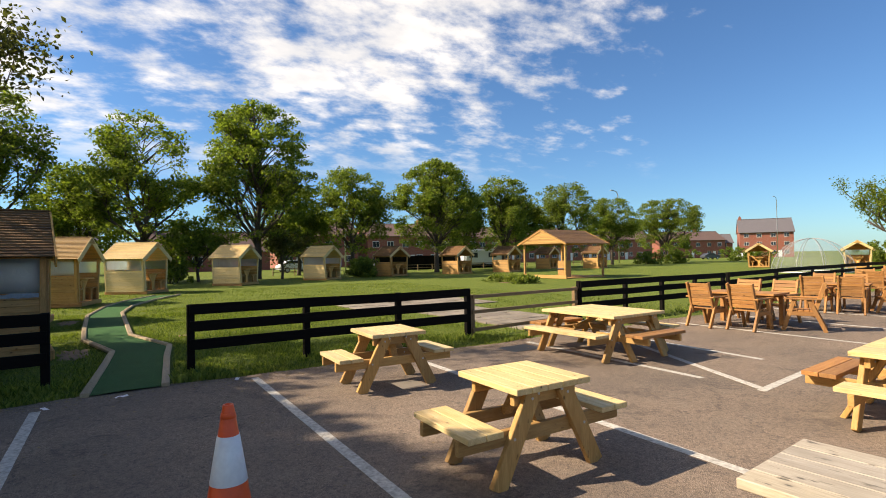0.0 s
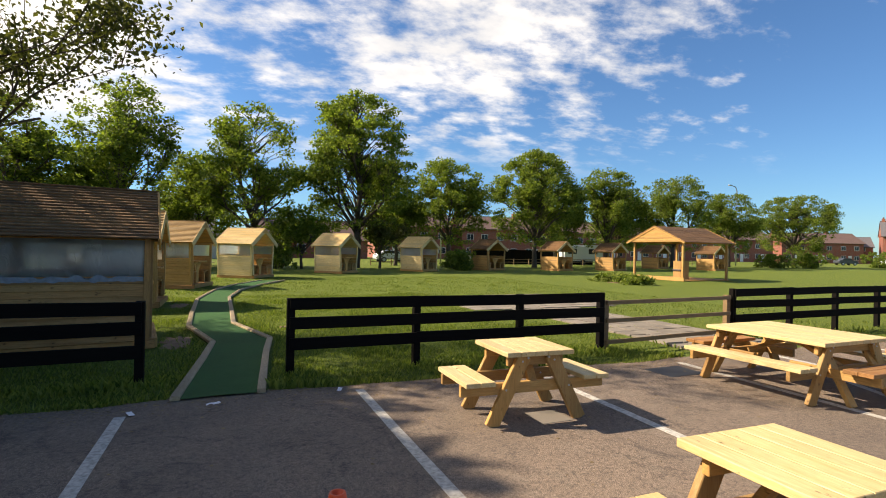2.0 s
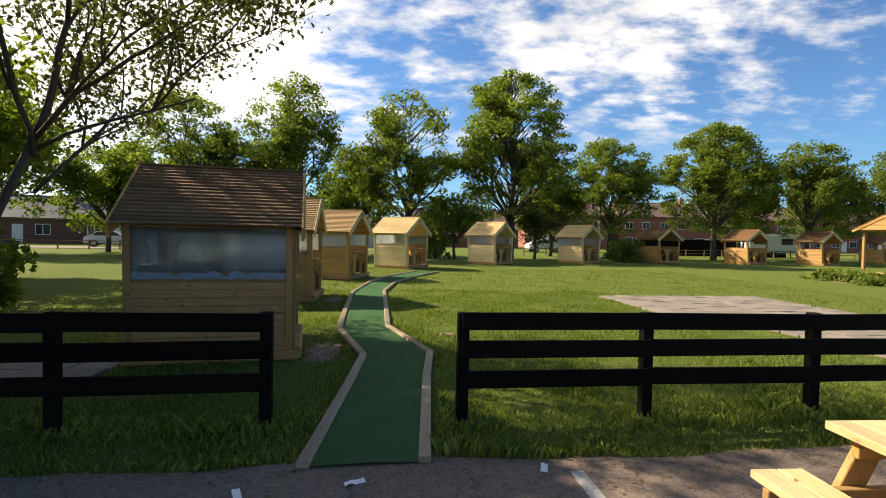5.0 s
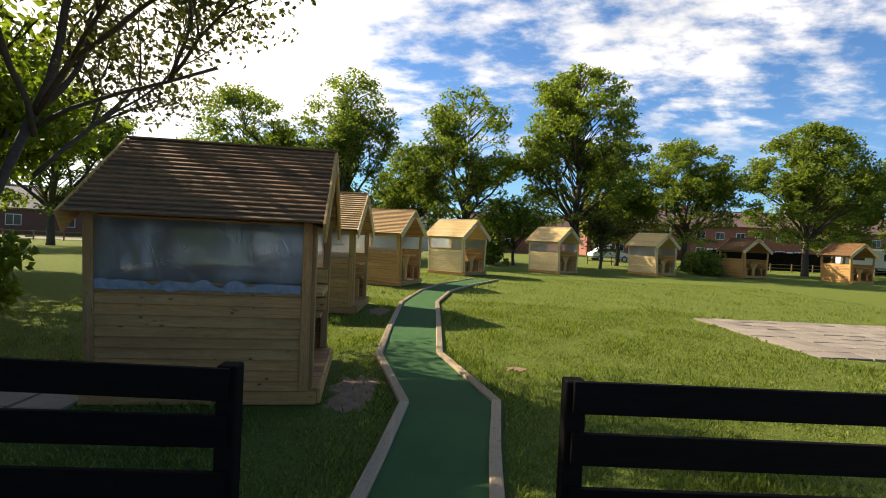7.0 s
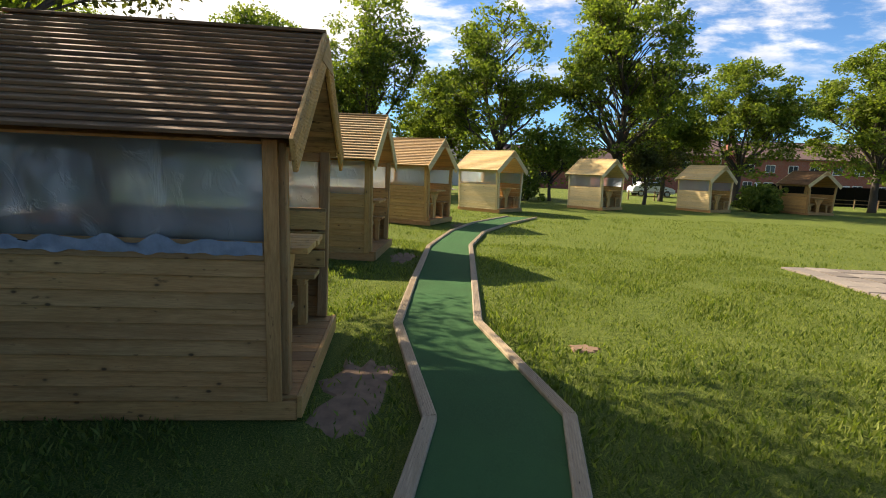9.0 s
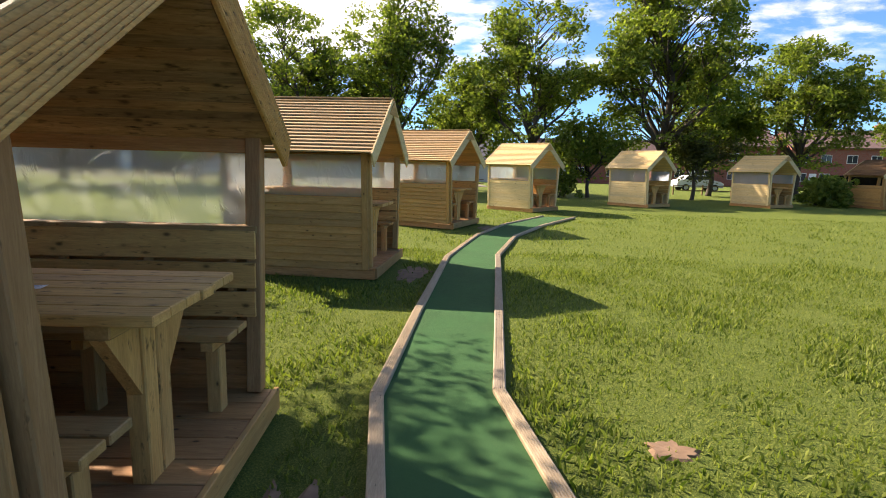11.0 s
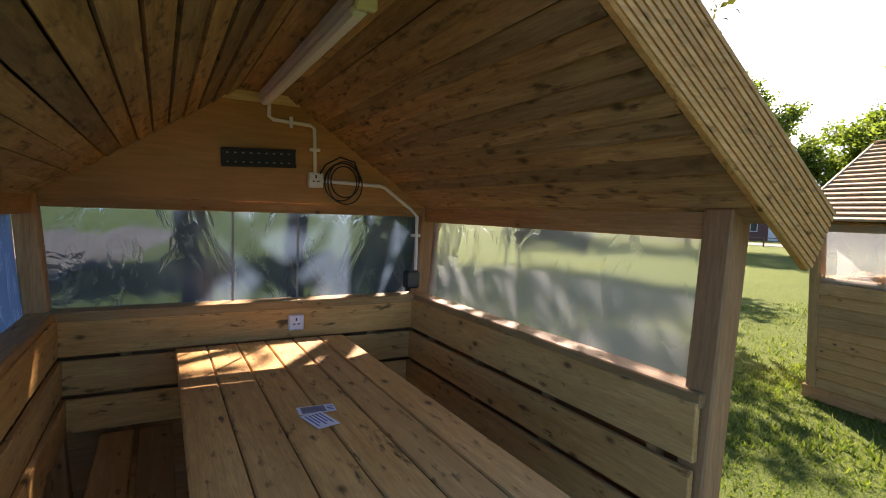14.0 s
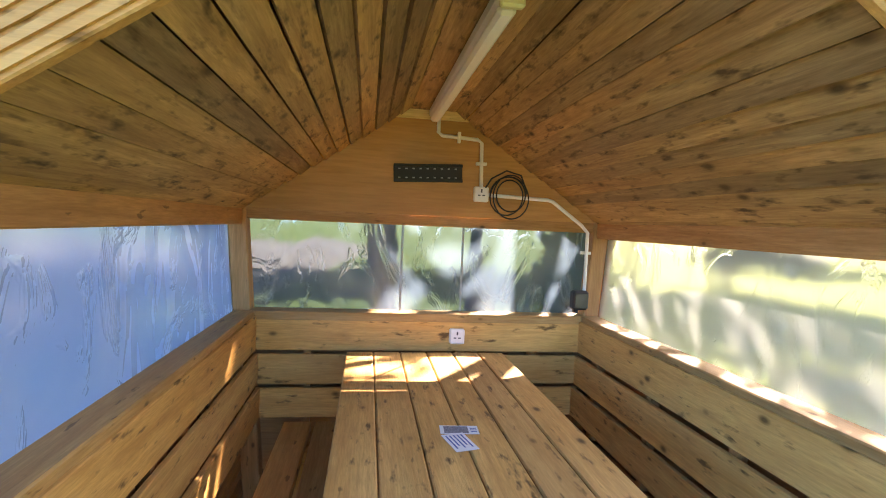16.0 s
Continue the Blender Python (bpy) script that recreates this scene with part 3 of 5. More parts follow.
def make_hut(wall, slat, label, film=True, lining=None, flap=False):
    lining = lining or wall
    h = thing("dining_hut", label, "hut", group="dining huts")
    for i in range(9):
        y0 = -0.90 + i * 0.2
        part("deck_board", bx(-1.10, 0.97, y0 + 0.004, y0 + 0.196, 0.13, HUT_FLOOR, bevel=0.004), WEATHERED[0], h)
    for y in (-0.88, 0.88):
        part("bearer", bx(-1.12, 0.97, y - 0.035, y + 0.035, 0.0, 0.128, bevel=0.005), WEATHERED[0], h)
    part("bearer", bx(0.972, 1.005, -0.92, 0.92, 0.02, 0.165, bevel=0.004), PINE[1], h)
    for x in (HB, HX):
        for s in (-1, 1):
            part("post", bmb((x, s * half(0.1), 0.17), (x, s * half(HUT_TOP), HUT_TOP), 0.09, 0.09, up=(0, 1, 0), bevel=0.006), wall[2], h)
    # lapped cladding on both sides and the back
    n = 10
    step = (HUT_SILL - 0.06 - 0.14) / n
    for s in (-1, 1):
        for i in range(n):
            z0 = 0.14 + i * step
            y0, y1 = s * (half(z0) + 0.067), s * (half(z0 + step) + 0.046)
            part("cladding_board", bmb((-1.06, (y0 + y1) / 2, z0 + step / 2), (0.835, (y0 + y1) / 2, z0 + step / 2 + random.uniform(-.003, .003)), 0.02, step + 0.014, up=(0, (y1 - y0), step), bevel=0.003), wall[0], h)
    for i in range(n):
        z0 = 0.14 + i * step
        w = half(z0) - 0.01
        part("cladding_board", bmb((-1.088 + 0.008, -w, z0 + step / 2), (-1.080, w, z0 + step / 2), 0.02, step + 0.012, up=(-0.09, 0, 1)), wall[1], h)
    for s in (-1, 1):
        for x in (-1.02, 0.845):
            part("corner_board", bmb((x, s * (half(0.14) + 0.082), 0.14), (x, s * (half(HUT_TOP) + 0.070), HUT_TOP + 0.01), 0.085, 0.022, up=(0, s, 0), bevel=0.003), wall[2], h)
    # sills, seat backs and head rails
    for s in (-1, 1):
        yb = half(HUT_SILL)
        part("sill", bx(-0.98, 0.905, s * yb - 0.07 if s > 0 else s * yb - 0.034, s * yb + 0.034 if s > 0 else s * yb + 0.07, HUT_SILL - 0.045, HUT_SILL, bevel=0.005), PINE[0], h)
        part("head_rail", bx(-1.07, 0.92, s * half(HUT_TOP) - 0.03, s * half(HUT_TOP) + 0.03, HUT_TOP - 0.09, HUT_TOP + 0.0, bevel=0.004), wall[0], h)
        for i, (z0, z1) in enumerate(((1.00, 1.172), (0.825, 0.98), (0.65, 0.805))):
            y = s * (half((z0 + z1) / 2) - 0.062)
            part("back_board", bx(-0.97, 0.90, y - 0.011, y + 0.011, z0, z1, bevel=0.003), INNER[0], h)
        for x in (-0.75, -0.25, 0.25, 0.75):
            part("batten", bmb((x, s * (half(0.6) - 0.03), 0.6), (x, s * (half(1.17) - 0.03), 1.17), 0.04, 0.036, up=(1, 0, 0)), wall[2], h)
    part("sill", bx(HB - 0.06, HB + 0.075, -half(HUT_SILL) + 0.02, half(HUT_SILL) - 0.02, HUT_SILL - 0.046, HUT_SILL - 0.001, bevel=0.005), PINE[1], h)
    part("head_rail", bx(HB - 0.03, HB + 0.03, -0.96, 0.96, HUT_TOP - 0.06, HUT_TOP - 0.002, bevel=0.004), wall[1], h)
    for z0, z1 in ((1.00, 1.172), (0.825, 0.98), (0.65, 0.805)):
        part("back_board", bx(HB + 0.05, HB + 0.072, -0.86, 0.86, z0, z1, bevel=0.003), INNER[1], h)
    for y in (-0.6, -0.2, 0.2, 0.6):
        part("batten", bx(HB + 0.01, HB + 0.05, y - 0.02, y + 0.02, 0.5, 1.17), wall[2], h)
    # roof: lapped slats on both slopes
    rise, run = 0.813, 1.20
    n = 17
    slope = Vector((0, -run, -rise)).normalized()
    nrm = Vector((0, -rise, run)).normalized()
    length = math.hypot(rise, run)
    for s in (-1, 1):
        for i in range(n):
            d0, d1 = i * length / n - 0.012, (i + 1) * length / n + 0.018
            p0 = Vector((0, 0, 2.54)) + slope * d0 - nrm * 0.009
            p1 = Vector((0, 0, 2.54)) + slope * d1 + nrm * 0.025
            c = (p0 + p1) / 2
            u = (p1 - p0)
            bm = bmb((-1.15, s * c.y, c.z), (0.99, s * c.y, c.z), 0.022, u.length, up=(0, s * u.y, u.z), bevel=0.003)
            part("roof_slat", bm, slat[0], h)
        for i in range(14):
            d = 1.045 / 14
            y0, z0 = 0.115 + (i + 0.5) * d * 0.831, 2.272 - (i + 0.5) * d * 0.557
            part("lining_board", bmb((-0.985, s * y0, z0 + random.uniform(-.003, .003)), (0.985, s * y0, z0 + random.uniform(-.003, .003)), 0.016, d - 0.006 if s < 0 else d - 0.004, up=(0, s * 0.831, -0.557 - 0.16)), lining[0], h)
        # barge boards on both gables
        for x in (1.005, -1.165):
            a = Vector((x, 0, 2.54)) + nrm * 0.002
            b2 = Vector((x, 0, 2.54)) + slope * (length + 0.005)
            bm = bmb((a.x, 0, a.z - 0.085), (b2.x, s * b2.y, b2.z - 0.085), 0.024, 0.21, up=(0, s * nrm.y, nrm.z), bevel=0.003)
            if x > 0 and lining is not wall:
                across = (b2 - a).cross(Vector((1, 0, 0))).normalized()
                for k in range(10):
                    o = across * (k - 4.5) * 0.020
                    part("rib", bmb((x + 0.0135, s * (a.y + o.y), a.z - 0.085 + o.z), (x + 0.0135, s * (b2.y + o.y), b2.z - 0.085 + o.z), 0.008, 0.012, up=(0, s * nrm.y, nrm.z)), INNER[1], h)
            part("barge_board", bm, INNER[1] if lining is not wall else TABLE_TOP[1], h)
    part("ridge_board", bx(-1.17, 1.01, -0.05, 0.05, 2.548, 2.570, bevel=0.004), slat[0], h)
    part("collar_board", bx(-1.0, 0.98, -0.115, 0.115, 2.262, 2.278), lining[0], h)
    # gable pieces
    part("gable_gusset", prism([(-0.30, 2.31), (0.30, 2.31), (0.0, 2.515)], 0, 1.018, 1.028), PINE[1], h)
    part("back_gable", prism([(-0.95, 1.715), (0.95, 1.715), (0.12, 2.262), (-0.12, 2.262)], 0, HB + 0.034, HB + 0.046), PLY, h, "bare orange plywood gable")
    part("apex_block", prism([(-0.20, 2.215), (0.20, 2.215), (0.125, 2.261), (-0.125, 2.261)], 0, HB + 0.046, HB + 0.062), PALE[1], h)
    if film:
        for s in (-1, 1):
            bm = bmesh.new()
            rows = []
            for j in range(7):
                z = HUT_SILL - 0.10 + (HUT_TOP - 0.02 - HUT_SILL + 0.10) * j / 6
                rows.append([bm.verts.new((-0.99 + 1.83 * i / 24, s * (half(z) + 0.046) + 0.007 * noise.noise((i * 0.5, j * 0.4, s * 5)), z)) for i in range(25)])
            for a, b in zip(rows, rows[1:]):
                for i in range(24):
                    f = bm.faces.new((a[i], a[i + 1], b[i + 1], b[i])); f.smooth = True
            ob = part("window_film", bm, FILM_SKY_TINT if flap and s < 0 else FILM, h, "cloudy creased polythene sheet")
            ob.visible_shadow = False
            if not flap:
                continue
            bm = bmesh.new()
            rows = []
            for j in range(4):
                z = HUT_SILL - 0.055 - 0.026 * j
                rows.append([bm.verts.new((-0.97 + 1.765 * i / 60, s * (half(z) + 0.088 + 0.012 * noise.noise((i * 0.55, j * 0.8, s * 9))), z + (0.05 * noise.noise((i * 0.21, s * 3, 1 + j)) if j == 0 else 0.022 * noise.noise((i * 0.3, s * 3, 1 + j))))) for i in range(61)])
            for a, b in zip(rows, rows[1:]):
                for i in range(60):
                    f = bm.faces.new((a[i], a[i + 1], b[i + 1], b[i])); f.smooth = True
            part("film_flap", bm, CLOUDY, h, "crumpled milky polythene rolled under the sill")
        bm = bmesh.new()
        rows = []
        for j in range(7):
            z = HUT_SILL + 0.0 + (HUT_TOP - 0.02 - HUT_SILL) * j / 6
            rows.append([bm.verts.new((HB - 0.035 + 0.008 * noise.noise((i * 0.5, j * 0.5, 9)), -0.93 + 1.86 * i / 24, z)) for i in range(25)])
        for a, b in zip(rows, rows[1:]):
            for i in range(24):
                f = bm.faces.new((a[i], a[i + 1], b[i + 1], b[i])); f.smooth = True
        ob = part("window_film", bm, FILM_BLUE_DIM if flap else FILM, h, "cloudy creased polythene sheet")
        ob.visible_shadow = False
        if flap:
            for y in (-0.13, 0.20):
                part("film_seam", bx(HB - 0.022, HB - 0.018, y - 0.006, y + 0.006, HUT_SILL, HUT_TOP - 0.06), CLOUDY, h, "lapped seam in the sheet")
    return h


def make_hut_table():
    t = thing("hut_table", "long pine plank table inside a dining hut", "table", group="hut tables")
    for i in range(6):
        y0 = -0.40 + i * 0.1335
        part("plank", bx(-0.86, 0.95 + random.uniform(-.01, .01), y0 + 0.002, y0 + 0.1315, 0.975, 1.02, bevel=0.005), INNER[0], t)
    for x in (-0.6, 0.70):
        for y in (-0.055, 0.055):
            part("leg", bx(x - 0.045, x + 0.045, y - 0.05, y + 0.05, HUT_FLOOR, 0.90, bevel=0.006), INNER[2], t)
        part("cross_rail", bx(x - 0.05, x + 0.05, -0.33, 0.33, 0.90, 0.973, bevel=0.006), PINE[1], t)
        for s in (-1, 1):
            part("gusset", prism([(s * 0.106, 0.58), (s * 0.33, 0.899), (s * 0.106, 0.899)][::s], 0, x - 0.03, x + 0.03), INNER[2], t)
    return t


def make_hut_bench():
    b = thing("hut_bench", "pine plank bench inside a dining hut", "bench", group="hut benches")
    for y in (-0.10, 0.055):
        part("plank", bx(-0.93, 0.86, y, y + 0.135, 0.60, 0.642, bevel=0.005), PINE[0], b)
    for x in (-0.7, 0.05, 0.74):
        part("leg", bx(x - 0.04, x + 0.04, -0.03, 0.06, HUT_FLOOR, 0.545, bevel=0.005), PINE[2], b)
        part("cross_rail", bx(x - 0.035, x + 0.035, -0.10, 0.18, 0.546, 0.599, bevel=0.004), PINE[1], b)
    return b


HUT1 = pose(-1.33, 11.78, 0, 0, 0, 7.2)
table0, bench0 = make_hut_table(), make_hut_bench()
tagged(table0, "long pine plank table with menu cards inside the dark hut")
hut_dark = make_hut(WEATHERED, SLAT, "weathered brown timber dining hut with polythene windows", lining=LINING, flap=True)
hut_dark.matrix_basis = HUT1
table0.matrix_basis = HUT1
bench0.matrix_basis = HUT1 @ pose(0, 0.60, 0)
copy_thing(bench0, HUT1 @ pose(0, -0.60, 0, 0, 0, 0) @ Matrix.Diagonal((1, 1, 1, 1)))
hut_tan = make_hut(PINE, ROOF_TAN, "warm brown timber dining hut with polythene windows beside the turf path")
hut_pine = make_hut(PINE, ROOF_TAN, "pine dining hut with polythene windows beside the turf path")
hut_pale = make_hut(PALE, PALE, "pale new pine dining hut with polythene windows on the lawn")
hut_open = make_hut(PINE, SLAT, "pine dining hut with open sides on the lawn", film=False)


def place_hut(src, x, y, yaw, tilt=0.0):
    m = pose(x, y, 0, tilt, 0, yaw)
    if src.matrix_basis == Matrix.Identity(4):
        src.matrix_basis = m
        h = src
    else:
        h = copy_thing(src, m)
    copy_thing(table0, m)
    copy_thing(bench0, m @ pose(0, 0.60, 0)); copy_thing(bench0, m @ pose(0, -0.60, 0))
    return h


for src, x, y, yaw in ((hut_tan, -1.69, 17.63, -1), (hut_pine, -0.78, 24.05, -19), (hut_pale, 2.04, 30.3, -36), (hut_pale, 7.72, 35.0, -47), (hut_pale, 14.4, 37.45, -58),
                       (hut_open, 21.35, 39.5, -74), (hut_open, 27.9, 39.0, -76), (hut_open, 34.0, 39.1, -78), (hut_open, 44.6, 44.0, -80), (hut_open, 48.0, 39.8, -82), (hut_open, 57.8, 26.6, -158), (hut_pale, 59, 18.6, -160), (hut_open, 59.0, 13.7, -172)):
    place_hut(src, x, y, yaw)

# ---- picnic tables ----


def make_picnic(size_x, size_y, label, four=False, top=TABLE_TOP):
    """A-frame picnic table; benches on the two long sides (on all four with four)."""
    t = thing("picnic_table", label, "picnic table", group="picnic tables")
    hx, hy = size_x / 2, size_y / 2
    n = max(5, round(size_x / 0.145))
    w = size_x / n
    for i in range(n):
        x0 = -hx + i * w
        part("top_plank", bx(x0 + 0.0015, x0 + w - 0.0015, -hy, hy, 0.655, 0.70, bevel=0.004), top[1], t)
    for sy in (-1, 1):
        y = sy * (hy - 0.13)
        part("top_bearer", bx(-hx + 0.06, hx - 0.06, y - 0.024, y + 0.024, 0.55, 0.654, bevel=0.004), PINE[0], t)
        part("seat_bearer", bx(-hx - 0.42, hx + 0.42, y - 0.024, y + 0.024, 0.29, 0.395, bevel=0.004), PINE[0], t)
        for sx in (-1, 1):
            part("leg", bmb((sx * (hx + 0.12), y + sy * 0.049, 0.0), (sx * (hx - 0.22), y + sy * 0.049, 0.652), 0.048, 0.135, up=(1, 0, 0.3), bevel=0.005), PINE[2], t)
            for z, dx in ((0.60, -0.19), (0.63, -0.25), (0.34, -0.02)):
                bm = tb([(sx * (hx + dx), y - sy * 0.03, z), (sx * (hx + dx), y + sy * 0.078, z)], 0.011, 6)
                part("bolt", bm, STEEL, t)
    for sx in (-1, 1):
        for k in range(2):
            x = sx * (hx + 0.12 + k * 0.15 + 0.07)
            part("seat_plank", bx(x - 0.072, x + 0.072, -hy, hy, 0.396, 0.44, bevel=0.004), TABLE_TOP[1], t)
        part("brace", bmb((0.0, sx * 0.05, 0.60), (0.0, sx * (hy - 0.16), 0.345), 0.05, 0.09, up=(1, 0, 0), bevel=0.004), PINE[1], t)
    if four:
        for sy in (-1, 1):
            for k in range(2):
                y = sy * (hy + 0.12 + k * 0.15 + 0.07)
                part("seat_plank", bx(-hx + 0.1, hx - 0.1, y - 0.072, y + 0.072, 0.396, 0.44, bevel=0.004), TANNED[0], t)
            for x in (-hx + 0.25, hx - 0.25):
                part("seat_bearer", bx(x - 0.024, x + 0.024, min(sy * hy * 0.3, sy * (hy + 0.42)), max(sy * hy * 0.3, sy * (hy + 0.42)), 0.29, 0.395, bevel=0.004), PINE[1], t)
                part("leg", bmb((x + 0.05, sy * (hy + 0.12), 0.0), (x + 0.05, sy * (hy - 0.22), 0.652), 0.115, 0.048, up=(0, 1, 0.3), bevel=0.005), PINE[2], t)
    return t


small = make_picnic(0.73, 0.74, "small pale pine picnic table with two benches on tarmac")
small.matrix_basis = pose(3.18, 3.28, 0.006, 0, 0, -2)
copy_thing(small, pose(3.50, 6.18, 0.006, 0, 0, -3))
grey_table = make_picnic(0.73, 0.74, "small picnic table with a greyed, stained plank top", top=GREYED)
grey_table.matrix_basis = pose(2.98, 1.00, 0.006, 0, 0, 3)
big = make_picnic(1.28, 1.50, "large square pine picnic table with benches on four sides", four=True)
big.matrix_basis = pose(7.39, 5.94, 0.006, 0, 0, 0)
copy_thing(big, pose(6.85, 1.42, 0.006, 0, 0, 3))
copy_thing(big, pose(12.3, 1.4, 0.006, 0, 0, -2))

# ---- terrace sets: slatted armchairs round plank tables ----


def make_armchair():
    c = thing("garden_chair", "orange-stained slatted wooden garden armchair", "chair", group="garden chairs")
    for i in range(5):
        part("seat_slat", bx(-0.26, 0.26, -0.26 + i * 0.1, -0.17 + i * 0.1, 0.40, 0.43, bevel=0.004), TANNED[0], c)
    for i in range(6):
        z = 0.47 + i * 0.083
        y = 0.25 + (z - 0.43) * 0.24
        part("back_slat", bmb((-0.24, y, z + 0.037), (0.24, y, z + 0.037), 0.022, 0.076, up=(0, 0.24, 1), bevel=0.003), TANNED[0], c)
    for s in (-1, 1):
        part("back_post", bmb((s * 0.25, 0.19, 0.30), (s * 0.25, 0.40, 0.98), 0.045, 0.07, up=(0, 1, 0), bevel=0.005), TANNED[2], c)
        part("back_leg", bmb((s * 0.275, 0.40, 0.0), (s * 0.275, 0.12, 0.66), 0.045, 0.075, up=(0, 1, 0), bevel=0.005), TANNED[2], c)
        part("front_leg", bmb((s * 0.275, -0.32, 0.0), (s * 0.275, -0.12, 0.64), 0.045, 0.075, up=(0, 1, 0), bevel=0.005), TANNED[2], c)
        part("armrest", bx(s * 0.28 - 0.05, s * 0.28 + 0.05, -0.30, 0.34, 0.645, 0.675, bevel=0.006), TANNED[1], c)
        part("side_rail", bx(s * 0.275 - 0.022, s * 0.275 + 0.022, -0.22, 0.28, 0.32, 0.40, bevel=0.004), TANNED[1], c)
    return c


def make_terrace_table():
    t = thing("terrace_table", "stained plank garden table on the tarmac terrace", "table", group="terrace tables")
    for i in range(6):
        part("plank", bx(-0.75, 0.75, -0.44 + i * 0.147, -0.296 + i * 0.147, 0.70, 0.74, bevel=0.004), TANNED[0], t)
    for x in (-0.62, 0.62):
        for y in (-0.34, 0.34):
            part("leg", bx(x - 0.045, x + 0.045, y - 0.045, y + 0.045, 0, 0.62, bevel=0.005), TANNED[2], t)
    for y in (-0.34, 0.34):
        part("apron", bx(-0.66, 0.66, y - 0.02, y + 0.02, 0.621, 0.699, bevel=0.003), TANNED[0], t)
    return t


chair0, ttable0 = make_armchair(), make_terrace_table()
first = True
for tx, ty, yaw in ((12.45, 6.1, -86), (17.2, 6.0, -78), (22.0, 6.3, -64), (26.6, 6.8, -66), (18.5, 2.9, -62), (24.0, 3.0, -65)):
    m = pose(tx, ty, 0.006, 0, 0, yaw)
    spots = [(-0.38, 0.72, 0), (0.38, 0.72, 0), (-0.38, -0.74, 180), (0.38, -0.74, 180), (1.15, 0.0, -82)]
    for i, (cx, cy, r) in enumerate(spots):
        cm = m @ pose(cx + random.uniform(-.05, .05), cy + random.uniform(-.05, .05), 0, 0, 0, r + random.uniform(-9, 9))
        if first:
            chair0.matrix_basis = cm
            ttable0.matrix_basis = m
            first = False
        else:
            copy_thing(chair0, cm)
            if i == 0:
                copy_thing(ttable0, m)

# ---- traffic cone ----
cone = thing("traffic_cone", "orange traffic cone with a white reflective sleeve", "traffic cone", pose(1.06, 3.60, 0.004))
part("base", bx(-0.20, 0.20, -0.20, 0.20, 0.0, 0.035, bevel=0.012), BLACK_RUBBER, cone)
part("body", lathe([(0.155, 0.034), (0.145, 0.06), (0.034, 0.735), (0.030, 0.75), (0.022, 0.75), (0.020, 0.72)]), ORANGE, cone)
part("sleeve", lathe([(0.1105, 0.285), (0.1108, 0.286), (0.0655, 0.565), (0.064, 0.566)]), REFLECT, cone)
part("collar", lathe([(0.046, 0.668), (0.048, 0.67), (0.042, 0.70), (0.040, 0.702)]), ORANGE, cone)

# ---- trees ----


def grow(bm, rng, p, d, length, r, depth, tips, spread=0.6, up=0.25):
    """One limb, bent a little, then its forks; the ends are gathered in tips."""
    pts = [p]
    n = 4
    q, dd = Vector(p), Vector(d)
    for _ in range(n):
        dd = (dd + Vector((rng.uniform(-1, 1), rng.uniform(-1, 1), rng.uniform(-.6, 1))) * 0.16).normalized()
        q = q + dd * (length / n)
        pts.append(q.copy())
    tube(bm, pts, r, 7 if depth > 1 else 5, r * 0.6)
    if depth <= 2:
        tips.extend(pts[1:])
    if depth == 0:
        return
    for _ in range(rng.choice((2, 3)) if depth > 1 else 3):
        w = Vector((rng.uniform(-1, 1), rng.uniform(-1, 1), rng.uniform(-.3, 1.0))).normalized()
        nd = (dd + w * spread + Vector((0, 0, up))).normalized()
        grow(bm, rng, pts[rng.choice((2, 3, 4, 4))], nd, length * rng.uniform(0.6, 0.82), r * 0.55, depth - 1, tips, spread, up)


def leaf_mesh(name, centres, rng, count, size, radius, material, squash=0.75, hang=0.0):
    """Many single bent leaves (or small sprays) in loose clumps round the given centres; hang lays them flatter."""
    g = np.random.default_rng(rng.randrange(10 ** 6))
    cs = np.array([tuple(c) for c in centres])
    big = g.uniform(0.45, 1.25, len(cs))
    idx = g.choice(len(cs), count, p=big ** 2 / (big ** 2).sum())
    off = g.normal(size=(count, 3))
    off /= np.linalg.norm(off, axis=1)[:, None]
    off *= (g.random(count) ** 0.45 * radius * big[idx])[:, None]
    off[:, 2] *= squash
    c = cs[idx] + off
    a = g.normal(size=(count, 3))
    a[:, 2] *= 1.0 - 0.6 * hang
    a /= np.linalg.norm(a, axis=1)[:, None]
    side = g.normal(size=(count, 3))
    side[:, 2] *= 1.0 - 0.7 * hang
    b = side - a * (side * a).sum(1)[:, None]
    b /= np.linalg.norm(b, axis=1)[:, None]
    nn = np.cross(a, b)
    s = (size * g.uniform(0.55, 1.4, count))[:, None]
    v = np.stack([c - a * s, c + b * s * 0.6 + nn * s * 0.18, c + a * s - nn * s * 0.1, c - b * s * 0.6 + nn * s * 0.18], 1).reshape(-1, 3)
    me = bpy.data.meshes.new(name)
    me.from_pydata(v.tolist(), [], [(4 * i, 4 * i + 1, 4 * i + 2, 4 * i + 3) for i in range(count)])
    me.materials.append(material)
    return me


